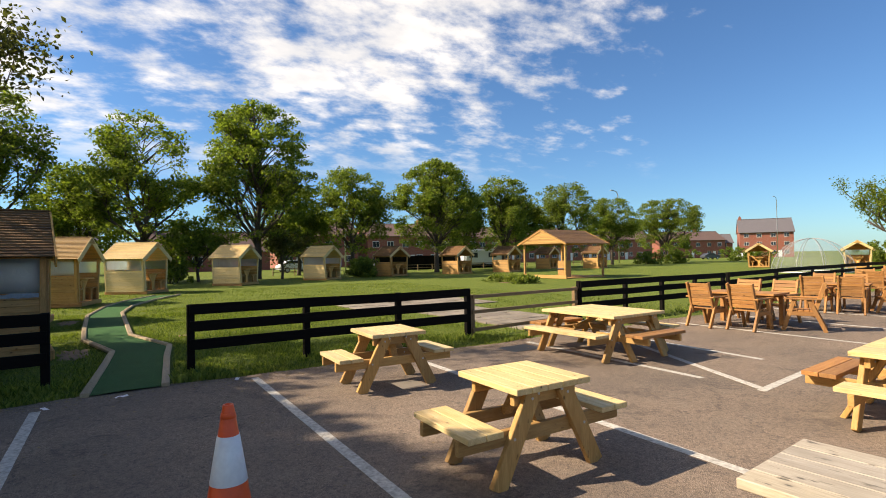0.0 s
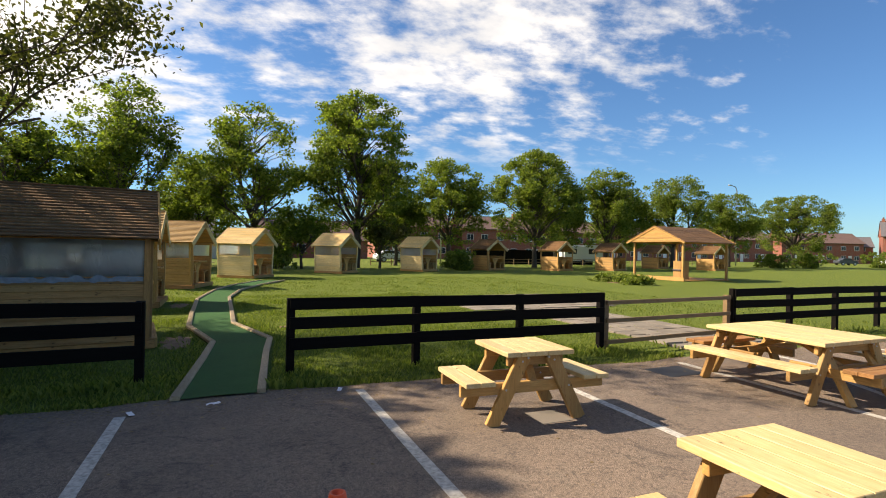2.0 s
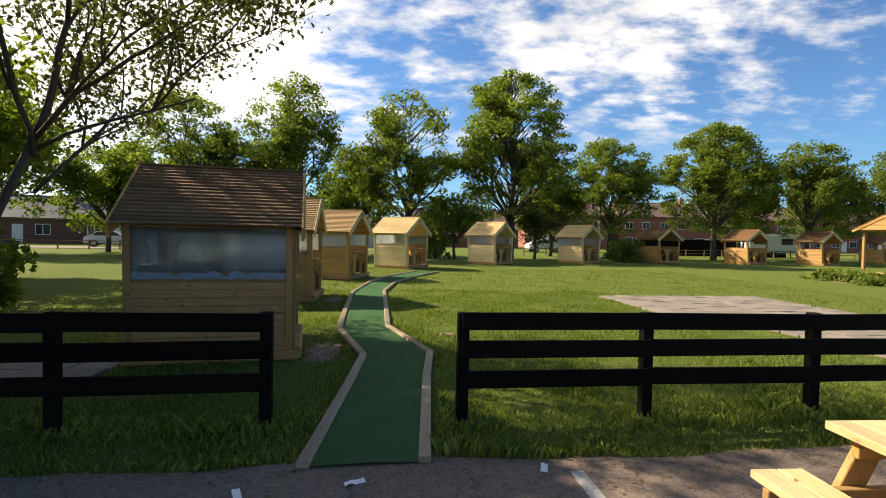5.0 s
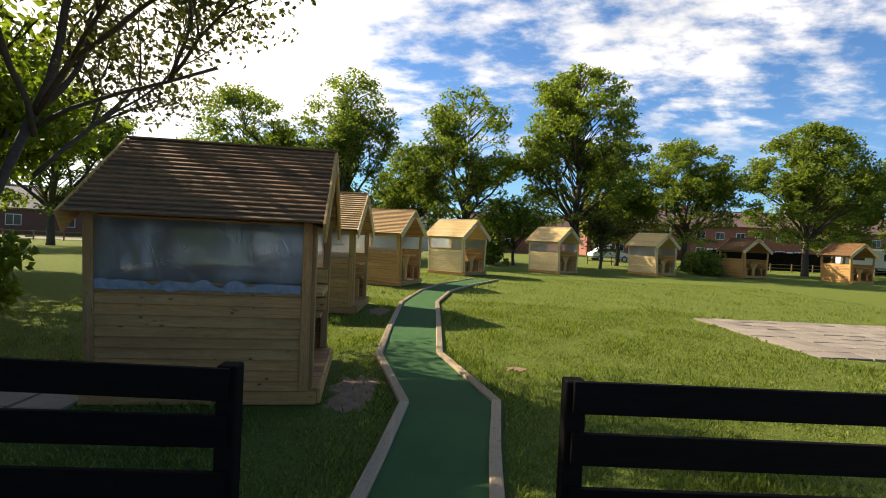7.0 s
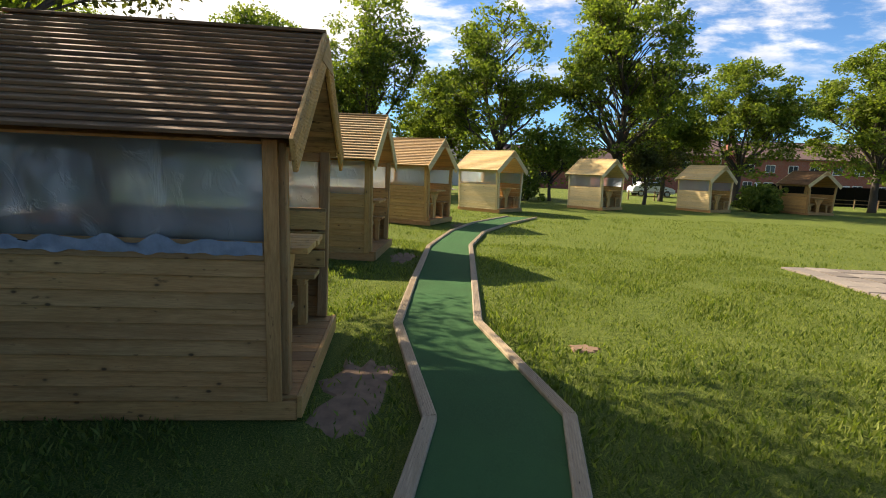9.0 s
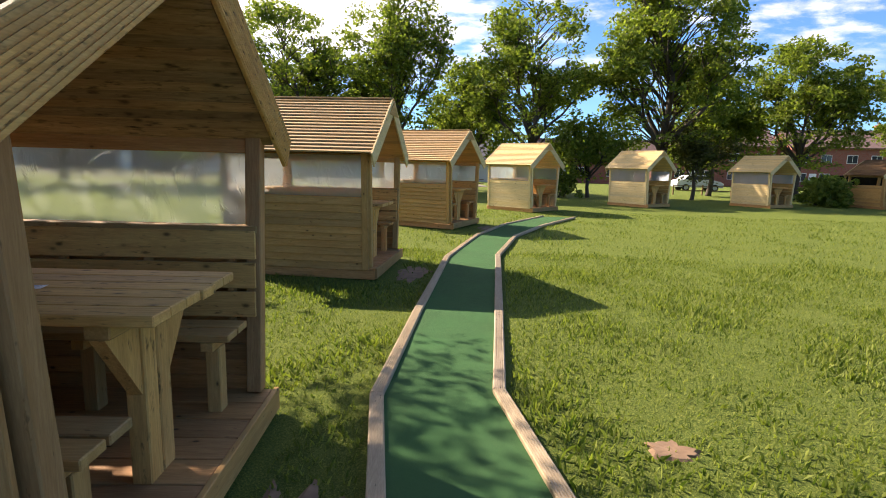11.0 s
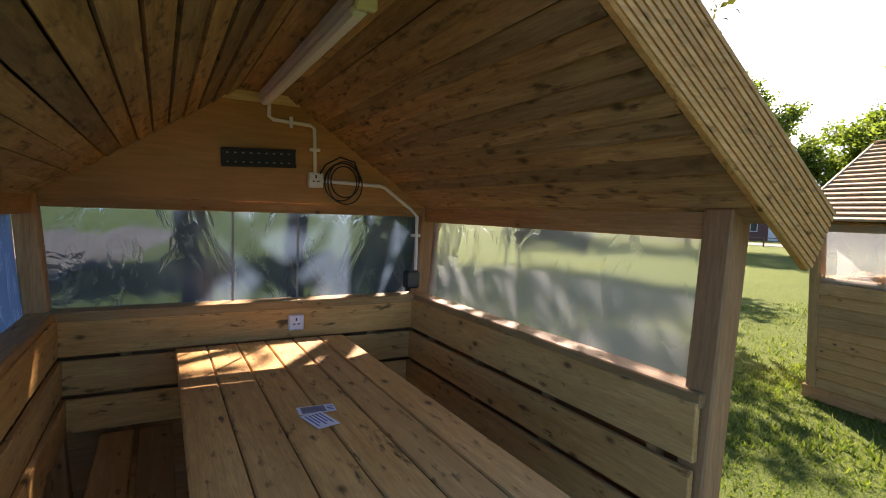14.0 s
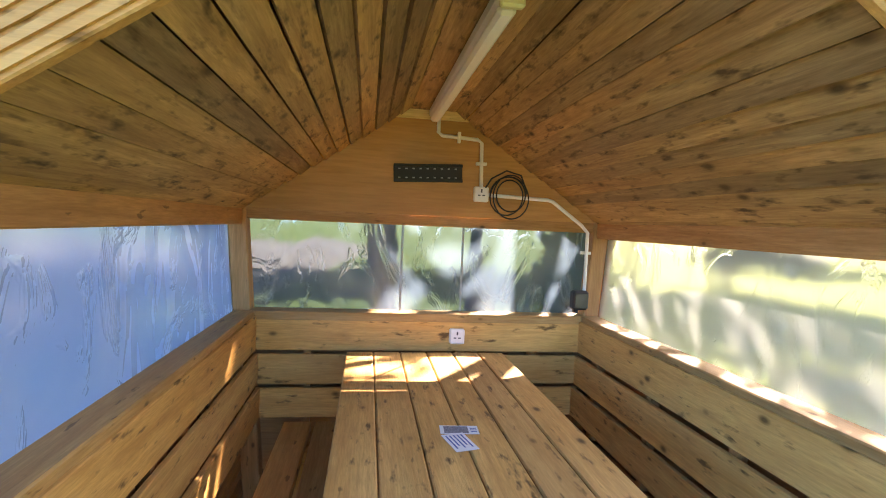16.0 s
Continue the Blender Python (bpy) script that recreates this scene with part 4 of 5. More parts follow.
def tree(x, y, top, crown_r, seed, leaf=LEAF, leaves=9000, size=0.26, trunk_h=None, lean=(0, 0), label="tall leafy green park tree", fill=1.0, clump=0.75, trunk_r=None, z=0.0, shell=0.4, hang=0.0, squash=0.75, tiers=0):
    """Trunk, forking limbs and a crown of leaf clumps; tiers adds boughs of foliage in an uneven dome down to the skirt."""
    rng = random.Random(seed)
    t = thing("tree", label, "tree", pose(x, y, z), "park trees")
    bm = bmesh.new()
    th = trunk_h or top * 0.27
    r = trunk_r or top * 0.021
    tips = []
    base = Vector((0, 0, -0.1))
    fork = Vector((lean[0] * th, lean[1] * th, th))
    tube(bm, [base, base.lerp(fork, 0.12) + Vector((0.02, 0, 0)), base.lerp(fork, 0.5) + Vector((rng.uniform(-.1, .1), rng.uniform(-.1, .1), 0)), fork], r * 1.25, 10, r * 0.8)
    limbs = 5
    for i in range(limbs):
        a = 2 * math.pi * (i + rng.uniform(-.3, .3)) / limbs
        out = rng.uniform(0.35, 0.95)
        d = Vector((math.cos(a) * out + lean[0], math.sin(a) * out + lean[1], 1.0)).normalized()
        grow(bm, rng, fork - Vector((0, 0, rng.uniform(0, th * 0.3))), d, (top - th) * 0.36, r * 0.55, 3, tips)
    d = Vector((lean[0] + rng.uniform(-.1, .1), lean[1] + rng.uniform(-.1, .1), 1)).normalized()
    grow(bm, rng, fork, d, (top - th) * 0.42, r * 0.7, 3, tips, 0.5, 0.35)
    # bring the crown to its height and spread
    zmax = max(p.z for p in tips)
    rad = sorted(math.hypot(p.x - fork.x, p.y - fork.y) for p in tips)[int(len(tips) * 0.9)]
    kz, kr = (top - th - clump * 0.5) / (zmax - th), (crown_r - clump * 0.4) / rad
    if tiers:
        kz, kr = kz * 0.9, kr * 0.8

    def fit_crown(p):
        if p.z > th * 0.75:
            f = min(1.0, (p.z - th * 0.75) / (th * 0.5))
            p.x = fork.x + (p.x - fork.x) * (1 + (kr - 1) * f); p.y = fork.y + (p.y - fork.y) * (1 + (kr - 1) * f)
            if p.z > th:
                p.z = th + (p.z - th) * kz
    for v in bm.verts:
        fit_crown(v.co)
    done = []
    for p in tips:
        q = p.copy(); fit_crown(q); done.append(q)
    if tiers:
        done = done[::3]
        low = top * 0.2
        for _ in range(tiers):
            u = rng.random() ** 0.8
            # broad below the middle, domed at the top
            w = crown_r * (math.sin(math.pi * (0.16 + 0.84 * (1 - u) ** 0.75) * 0.62) if u > 0.35 else 0.93 - 0.9 * (0.35 - u))
            a = rng.uniform(0, 2 * math.pi)
            k = (0.86 + 0.34 * noise.noise((math.cos(a) * 1.6 + seed, math.sin(a) * 1.6, u * 3.2))) * rng.uniform(0.55, 1.0) ** 0.5
            q = Vector((fork.x + math.cos(a) * w * k, fork.y + math.sin(a) * w * k, low + (top - low - clump * 0.45) * u))
            done.append(q)
            if rng.random() < 0.35:
                stem = Vector((fork.x * 0.9, fork.y * 0.9, max(th * 0.8, q.z - w * 0.55)))
                tube(bm, [stem, stem.lerp(q, 0.5) + Vector((0, 0, 0.12 * w)), q], r * 0.16, 5, r * 0.05)
    else:
        # the outer shell of the crown, uneven
        zc, hz = th * 0.9 + (top - th * 0.9) * 0.5, (top - th * 0.9) * 0.5
        for _ in range(int(len(done) * shell)):
            v = Vector((rng.gauss(0, 1), rng.gauss(0, 1), rng.gauss(0, 1) + 0.15)).normalized()
            k = (0.72 + 0.30 * noise.noise(v * 1.7 + Vector((seed, 0, 0)))) * rng.uniform(0.75, 1.08)
            done.append(Vector((fork.x + v.x * crown_r * k, fork.y + v.y * crown_r * k, zc + v.z * hz * min(1.0, k * 1.2))))
    part("trunk", bm, BARK, t)
    ob = new("crown", leaf_mesh("crown", done, rng, int(leaves * fill), size, clump, leaf, squash, hang))
    ob.parent = t
    return t


PARK = dict(leaves=19000, size=0.12, clump=0.78, tiers=170, hang=0.5, squash=0.55)
for x, y, top, r, seed, leaf, kw in (
        (-24.0, 40.0, 11.0, 5.0, 11, LEAF, {}), (-12.8, 43.0, 11.4, 5.0, 12, LEAF, {}), (-5.4, 42.0, 12.8, 4.0, 13, LEAF, dict(tiers=130, leaves=15000)), (3.0, 43.0, 12.2, 4.6, 14, LEAF, dict(tiers=150, leaves=17000)),
        (11.0, 43.2, 14.2, 5.4, 15, LEAF, dict(tiers=270, leaves=33000)), (20.8, 46.5, 10.5, 4.4, 16, LEAF, {}), (29.9, 45.6, 11.7, 5.4, 17, LEAF, dict(tiers=250, leaves=30000)), (41.2, 48.0, 11.2, 4.6, 18, LEAF, {}),
        (52.5, 49.0, 11.4, 5.6, 19, LEAF, {}), (64.6, 50.5, 10.2, 4.4, 20, LEAF, {}), (80.8, 52.0, 10.9, 7.0, 21, LEAF, dict(tiers=260, leaves=28000)),
        (16.3, 49.0, 8.5, 3.4, 22, LEAF, {}), (46.6, 52.0, 9.5, 4.0, 23, LEAF, {}), (35.6, 50.0, 9.0, 3.6, 24, LEAF, {}),
        (6.4, 41.5, 5.0, 2.5, 25, LEAF_PALE, dict(leaves=5000, tiers=50)), (12.8, 42.5, 5.2, 2.2, 26, LEAF_BRONZE, dict(leaves=3200, tiers=40)), (-18.5, 44.0, 8.0, 4.0, 27, LEAF_PALE, {}), (-9.0, 46.0, 8.5, 4.0, 28, LEAF, {}),
        (-1.0, 47.0, 9.0, 3.8, 29, LEAF, {}), (-32, 38, 10, 5, 30, LEAF, {})):
    opts = dict(PARK)
    opts.update(kw)
    tree(x, y, top, r, seed, leaf, **opts)
tree(62.0, 16.1, 11.0, 4.2, 41, LEAF_PALE, leaves=9000, size=0.09, shell=0.0, label="thinly leaved pale spring tree")
tree(55.0, 10.6, 11.0, 3.6, 42, LEAF_DARK, leaves=12000, size=0.3, trunk_h=1.2, label="dark evergreen tree at the field edge")
tree(-6.4, 13.7, 8.8, 4.3, 51, LEAF_BRONZE, leaves=11000, size=0.052, trunk_h=3.2, shell=0.0, lean=(0.42, 0.0), label="sparse young-leaved tree leaning over the hut", clump=0.6, trunk_r=0.07)
# Stands up-sun, placed to throw the shade over the car park.
tree(-9.8, 10.8, 9.8, 4.1, 52, LEAF_DARK, leaves=34000, size=0.18, clump=1.2, trunk_h=4.0, label="leafy tree beyond the fence")
tree(-10.5, 17.0, 6.4, 3.6, 53, LEAF_PALE, leaves=11000, size=0.10, trunk_h=2.6, label="leafy tree on the lawn edge")
# Out of view, added up-sun for its shade; dark leaves keep sunlight out.
tree(-8.8, 5.4, 7.6, 3.9, 54, LEAF_DARK, leaves=34000, size=0.15, trunk_h=2.6, label="unseen leafy tree beside the car park, set for its shade")

# Dark-leaved ones (y under 9) are unseen, added to deepen the car park's shade.
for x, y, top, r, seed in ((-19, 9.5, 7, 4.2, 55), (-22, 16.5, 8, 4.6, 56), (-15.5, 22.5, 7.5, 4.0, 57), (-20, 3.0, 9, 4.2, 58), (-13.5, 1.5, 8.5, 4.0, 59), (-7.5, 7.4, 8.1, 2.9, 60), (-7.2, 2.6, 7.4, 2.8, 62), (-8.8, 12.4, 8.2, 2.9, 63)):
    tree(x, y, top, r, seed, LEAF_PALE if y > 9 else LEAF_DARK, leaves=20000 if y > 9 else 14000, size=0.12 if y > 9 else 0.2, clump=0.8, trunk_h=2.2, label="leafy tree left of the first hut, set for backdrop and shade")

# leafy shoots round the foot of the leaning tree
rng = random.Random(61)
pts = [Vector((rng.gauss(0, .35), rng.gauss(0, .35), rng.uniform(0.3, 1.7))) for _ in range(60)]
sh = thing("shrub", "low leafy shoots at the foot of the leaning tree", "shrub", pose(-6.0, 13.6, 0))
bm = bmesh.new()
for p in pts[:22]:
    tube(bm, [Vector((p.x * 0.3, p.y * 0.3, 0)), p * 0.6, p], 0.012, 5, 0.004)
part("stem", bm, BARK, sh)
ob = new("foliage", leaf_mesh("foliage", pts, rng, 1800, 0.09, 0.3, LEAF_PALE)); ob.parent = sh

# ---- slab patio and slab path on the lawn ----


def slabs(name, label, x0, x1, y0, y1, size, skip=0.0, turn=0.0):
    base = thing(name, label, "paving", kind="structure")
    shapes = []
    for k in range(4):
        h = size / 2 - 0.013
        bm = bx(-h, h, -h, h, -0.03, 0.022, bevel=0.005)
        for v in bm.verts:
            if v.co.z > 0:
                v.co.z += 0.006 * noise.noise((v.co.x * 3, v.co.y * 3, k * 7))
        shapes.append(mesh_of("slab", bm, SLAB))
    y = y0
    while y < y1:
        x = x0
        while x < x1:
            if random.random() >= skip:
                ob = new("slab", random.choice(shapes))
                ob.parent = base
                ob.matrix_basis = pose(x + size / 2, y + size / 2, random.uniform(0, 0.012), random.uniform(-1, 1), random.uniform(-1, 1), turn + random.uniform(-1.2, 1.2))
            x += size
        y += size
    return base


slabs("patio", "square patio of old concrete slabs in the lawn", 7.1, 11.6, 14.2, 18.1, 0.45)
slabs("slab_path", "worn concrete slab path crossing under the rail fence", 8.15, 9.95, 7.75, 14.0, 0.45)
slabs("slab_pad", "small slab pad behind the fence", -3.7, -2.6, 10.1, 11.4, 0.45)

# tarmac repair and bare soil
tagged(new("tarmac_patch", mesh_of("tarmac_patch", bx(3.50, 3.86, 5.80, 6.14, 0.0, 0.016, bevel=0.003), SLAB)), "pale concrete patch let into the tarmac", "paving", kind="structure")
tagged(new("drain_cover", mesh_of("drain_cover", bx(6.2, 6.85, 6.75, 7.25, 0.0, 0.015, bevel=0.003), plain("cast_iron", rgb(0.05, 0.05, 0.052), 0.6, 0.5))), "dark cast iron drain cover in the tarmac", "drain cover", kind="structure")


def soil_patch(x, y, rx, ry, seed):
    bm = bmesh.new()
    mid = bm.verts.new((x, y, lawn_height(x, y) + 0.012))
    ring = []
    for i in range(28):
        a = 2 * math.pi * i / 28
        k = 1 + 0.7 * noise.noise((math.cos(a) * 2.2, math.sin(a) * 2.2, seed))
        ring.append(bm.verts.new((x + rx * k * math.cos(a), y + ry * k * math.sin(a), lawn_height(x + rx * k * math.cos(a), y + ry * k * math.sin(a)) - 0.012)))
    inner = [bm.verts.new((x + (v.co.x - x) * 0.75, y + (v.co.y - y) * 0.75, lawn_height(v.co.x, v.co.y) + 0.012 + 0.006 * noise.noise((v.co.x * 5, v.co.y * 5, 0)))) for v in ring]
    for i in range(28):
        j = (i + 1) % 28
        bm.faces.new((ring[i], ring[j], inner[j], inner[i])); bm.faces.new((inner[i], inner[j], mid))
    tagged(new("soil_patch", mesh_of("soil_patch", bm, SOIL)), "worn bare soil patch in the lawn", "soil", "soil patches", "structure")


for a in ((0.02, 11.45, 0.27, 0.7, 1), (-0.30, 17.3, 0.26, 0.7, 2), (1.95, 12.7, 0.16, 0.12, 3), (0.75, 23.6, 0.3, 0.6, 4), (21.6, 24.2, 1.2, 0.7, 5)):
    soil_patch(*a)

# ---- fittings in the first hut ----
BACK = HUT1 @ pose(HB + 0.047, 0, 0)       # the plywood face, looking out along +x


def on_back(y, z):
    return BACK @ pose(0, y, z)


tv = thing("tv_bracket", "black steel television bracket on the plywood gable", "wall bracket", on_back(-0.015, 1.935) @ pose(0, 0, 0, 2.5))
part("plate", bx(0.001, 0.018, -0.18, 0.18, -0.045, 0.045, bevel=0.003), BLACK_METAL, tv)
for z in (-0.039, 0.039):
    part("lip", bx(0.018, 0.03, -0.18, 0.18, z - 0.008, z + 0.008, bevel=0.002), BLACK_METAL, tv)
for i in range(9):
    for z in (-0.023, 0.023):
        part("slot", bx(0.0181, 0.0195, -0.157 + i * 0.037, -0.145 + i * 0.037, z - 0.003, z + 0.003), CANVAS, tv)


def socket_plate(m, label, name="socket"):
    so = thing(name, label, "socket", m)
    part("box", bx(0.0, 0.03, -0.04, 0.04, -0.04, 0.04, bevel=0.006), WHITE_PLASTIC, so)
    for y, z, w, h in ((0.0, 0.018, 0.004, 0.009), (-0.012, -0.006, 0.007, 0.003), (0.012, -0.006, 0.007, 0.003)):
        part("slot", bx(0.0301, 0.0312, y - w, y + w, z - h, z + h), INK, so)
    part("switch", bx(0.030, 0.035, 0.018, 0.032, 0.012, 0.03, bevel=0.002), WHITE_PLASTIC, so)
    return so


socket_plate(on_back(0.27, 1.84), "white plastic switched socket on the plywood gable")
socket_plate(HUT1 @ pose(HB + 0.0725, 0.17, 1.085), "white plastic socket on the seat back board")
conduit = thing("cable_conduit", "white plastic cable conduit run over the plywood gable", "conduit", BACK)
for pts in ([(0.012, 0.03, 2.25), (0.012, 0.03, 2.15), (0.012, 0.05, 2.135), (0.012, 0.24, 2.125), (0.012, 0.262, 2.11), (0.012, 0.27, 1.88)], [(0.012, 0.31, 1.838), (0.012, 0.64, 1.828), (0.012, 0.67, 1.82), (0.012, 0.84, 1.70), (0.02, 0.875, 1.66), (0.03, 0.87, 1.27)]):
    part("pipe", tb(pts, 0.010, 8), WHITE_PLASTIC, conduit)
for y, z in ((0.14, 2.13), (0.265, 2.0), (0.872, 1.55)):
    part("clip", bx(0.0, 0.024, y - 0.028 if z != 2.13 else y - 0.008, y + 0.028 if z != 2.13 else y + 0.008, z - 0.008 if z != 2.13 else z - 0.028, z + 0.008 if z != 2.13 else z + 0.028, bevel=0.002), WHITE_PLASTIC, conduit)
coil = thing("cable_coil", "coil of black cable hanging on the gable", "cable", on_back(0.42, 1.835))
bm = bmesh.new()
pts = []
for i in range(150):
    a = i / 150 * 2 * math.pi * 3.6
    r = 0.095 + 0.016 * math.sin(a * 0.31) + 0.006 * math.sin(a * 1.37)
    pts.append((0.03 + 0.006 * math.sin(a * 0.7), r * 0.95 * math.cos(a) + 0.01 * math.sin(a * 0.5), r * math.sin(a) * 1.05))
tube(bm, pts, 0.0036, 6)
tube(bm, [(0.03, -0.13, 0.04), (0.03, -0.10, 0.09), (0.03, -0.02, 0.135), (0.03, 0.06, 0.115), (0.03, 0.1, 0.02)], 0.0048, 6)
part("cable_loop", bm, BLACK_RUBBER, coil)
lampbox = thing("outdoor_lamp", "small black floodlight on the corner post", "lamp", HUT1 @ pose(HB + 0.085, 0.84, 1.29))
part("housing", bx(-0.03, 0.03, -0.045, 0.045, -0.05, 0.055, bevel=0.012), BLACK_METAL, lampbox)
part("bracket", bx(-0.06, -0.03, -0.012, 0.012, -0.075, -0.01, bevel=0.003), BLACK_METAL, lampbox)
part("lens", bx(0.030, 0.033, -0.035, 0.035, -0.035, 0.04), PANE, lampbox)
tube_lamp = thing("tube_light", "long white tube light fixed along the ridge", "lamp", HUT1)
part("body", bx(-0.93, 0.50, -0.028, 0.028, 2.215, 2.261, bevel=0.010), WHITE_PLASTIC, tube_lamp)
part("diffuser", bx(-0.90, 0.47, -0.024, 0.024, 2.187, 2.215, bevel=0.010), plain("diffuser", rgb(0.82, 0.82, 0.78), 0.3, var=0.03), tube_lamp)
part("end_cap", bx(0.50, 0.525, -0.030, 0.030, 2.185, 2.261, bevel=0.006), plain("end_cap_yellow", rgb(0.62, 0.6, 0.3), 0.4), tube_lamp)
part("cable", tb([(-0.93, 0.0, 2.24), (-0.955, 0.015, 2.245), (-0.97, 0.03, 2.24)], 0.008, 6), WHITE_PLASTIC, tube_lamp)

card = thing("menu_card", "white printed menu card with a dark square code block", "card", HUT1 @ pose(0.13, -0.005, 1.0215, 0, 0, 86) @ Matrix.Scale(0.82, 4))
part("sheet", bx(-0.075, 0.075, -0.04, 0.04, 0.0, 0.001), PAPER, card)
part("print_block", bx(-0.06, 0.035, -0.032, 0.032, 0.001, 0.0014), plain("grey_print", rgb(0.28, 0.28, 0.31), 0.6, var=0.8, scale=190), card)
for i in range(3):
    part("text_bar", bx(0.043, 0.068, -0.02 + i * 0.016, -0.014 + i * 0.016, 0.001, 0.0014), BLUE_INK, card)
card = thing("menu_card", "white card with lines of blue print", "card", HUT1 @ pose(0.225, -0.02, 1.0235, 0, 0, 14) @ Matrix.Scale(0.82, 4))
part("sheet", bx(-0.075, 0.075, -0.045, 0.045, 0.0, 0.001), PAPER, card)
for i in range(5):
    part("text_bar", bx(-0.06, 0.05 - (i % 2) * 0.02, -0.033 + i * 0.015, -0.027 + i * 0.015, 0.001, 0.0014), BLUE_INK, card)

# ---- gazebo with a bar table on the lawn ----
gz = thing("gazebo", "open pine gazebo with a boarded gable on the lawn", "gazebo", pose(28.5, 26.5, 0, 0, 0, 4))
for x in (-2.1, 2.1):
    for y in (-1.85, 1.85):
        part("post", bx(x - 0.065, x + 0.065, y - 0.065, y + 0.065, 0.0, 2.35, bevel=0.008), PINE[2], gz)
for y in (-1.85, 1.85):
    part("plate", bx(-2.3, 2.3, y - 0.05, y + 0.05, 2.35, 2.48, bevel=0.005), PINE[0], gz)
for x in (-2.1, 2.1):
    part("tie_beam", bx(x - 0.045, x + 0.045, -1.8, 1.8, 2.353, 2.478, bevel=0.005), PINE[1], gz)
for i in range(9):
    z0 = 2.40 + i * 0.105
    w = 2.12 * (1 - (z0 - 2.40) / 0.98)
    if w > 0.08:
        part("gable_board", bx(-2.44, -2.415, -w, w, z0, z0 + 0.098, bevel=0.003), PINE[1], gz)
        part("gable_board", bx(2.415, 2.44, -w, w, z0, z0 + 0.098, bevel=0.003), PINE[1], gz)
n = 17
for s in (-1, 1):
    for i in range(n):
        y0, y1 = 2.2 * i / n, 2.2 * (i + 1) / n
        z0, z1 = 3.40 - 1.02 * i / n, 3.40 - 1.02 * (i + 1) / n
        part("roof_slat", bmb((-2.5, s * (y0 + y1) / 2, (z0 + z1) / 2), (2.5, s * (y0 + y1) / 2, (z0 + z1) / 2), 0.02, 0.155, up=(0, s * (y1 - y0), z1 - z0 + 0.012)), SLAT[0], gz)
    for x in (-2.47, 2.47):
        part("barge_board", bmb((x, 0, 3.36), (x, s * 2.22, 2.33), 0.03, 0.13, bevel=0.004), PINE[1], gz)
part("floor_board", bx(-2.2, -2.1, -2.0, 2.0, 0.0, 0.22, bevel=0.006), PINE[1], gz)
part("floor_board", bx(-2.09, 2.2, -2.0, 2.0, 0.0, 0.06, bevel=0.006), WEATHERED[1], gz)
stand = thing("bar_counter", "tall pine box counter with a slot under the gazebo", "counter", pose(27.5, 25.5, 0.06))
part("body", bx(-0.35, 0.35, -0.3, 0.3, 0, 1.15, bevel=0.01), PINE[2], stand)
part("shelf", bx(-0.42, -0.35, -0.33, 0.33, 0.55, 0.62, bevel=0.004), INK, stand)

# planting by the gazebo
rng = random.Random(77)
for x, y, r in ((21.2, 24.8, 0.7), (21.6, 23.6, 0.6), (22.4, 25.2, 0.6), (20.9, 22.4, 0.5)):
    pts = [Vector((rng.gauss(0, r * 0.6), rng.gauss(0, r * 0.6), rng.uniform(0.03, 0.35))) for _ in range(50)]
    sh = thing("bedding_plant", "low leafy plants in a bare soil bed", "plant", pose(x, y, 0), "bedding plants")
    ob = new("foliage", leaf_mesh("foliage", pts, rng, 700, 0.10, 0.25, BLADE)); ob.parent = sh

# ---- clear dome ----
dome = thing("dining_dome", "clear plastic dining dome with white ribs", "dome", pose(46.0, 17.4, 0))
R = 2.65
bm = bmesh.new()
rings = []
for j in range(9):
    a = math.pi / 2 * j / 9
    rings.append([bm.verts.new((R * math.cos(a) * math.cos(2 * math.pi * i / 40), R * math.cos(a) * math.sin(2 * math.pi * i / 40), 2.6 * math.sin(a))) for i in range(40)])
tip = bm.verts.new((0, 0, 2.6))
for a, b in zip(rings, rings[1:]):
    for i in range(40):
        f = bm.faces.new((a[i], a[(i + 1) % 40], b[(i + 1) % 40], b[i])); f.smooth = True
for i in range(40):
    bm.faces.new((rings[-1][i], rings[-1][(i + 1) % 40], tip))
ob = part("shell", bm, CLEAR, dome, "clear plastic skin")
ob.visible_shadow = False
for i in range(10):
    b = 2 * math.pi * i / 10
    part("rib", tb([(R * 1.005 * math.cos(math.pi / 2 * j / 12) * math.cos(b), R * 1.005 * math.cos(math.pi / 2 * j / 12) * math.sin(b), 2.61 * math.sin(math.pi / 2 * j / 12)) for j in range(13)], 0.022, 6), CANVAS, dome)
part("base_ring", tb([(R * math.cos(2 * math.pi * i / 40), R * math.sin(2 * math.pi * i / 40), 0.05) for i in range(41)], 0.05, 6), WHITE_PLASTIC, dome)
shel = thing("canvas_shelter", "grey canvas shelter behind the terrace", "shelter", pose(40.5, 8.8, 0))
part("roof", prism([(-2.2, 1.5), (2.2, 1.5), (1.5, 2.5), (0, 2.75), (-1.5, 2.5)], 1, -2.0, 2.0), CANVAS, shel)
part("wall", bx(-2.1, 2.1, -1.9, 1.9, 0, 1.49, bevel=0.02), PINE[0], shel)

# ---- houses beyond the trees ----


def window(parent, x, y, z, w, h, face):
    """A window on a wall whose outside looks along -y (face 1) or +y (face -1)."""
    wi = part("window", bx(x - w / 2, x + w / 2, min(y, y - face * 0.06), max(y, y - face * 0.06), z, z + h), UPVC, parent, "white framed window")
    n = 2 if w > 0.9 else 1
    for i in range(n):
        a = x - w / 2 + 0.06 + i * (w - 0.06) / n
        part("pane", bx(a, a + (w - 0.06) / n - 0.06, min(y - face * 0.06, y - face * 0.075), max(y - face * 0.06, y - face * 0.075), z + 0.07, z + h - 0.07), PANE, wi)
    return wi


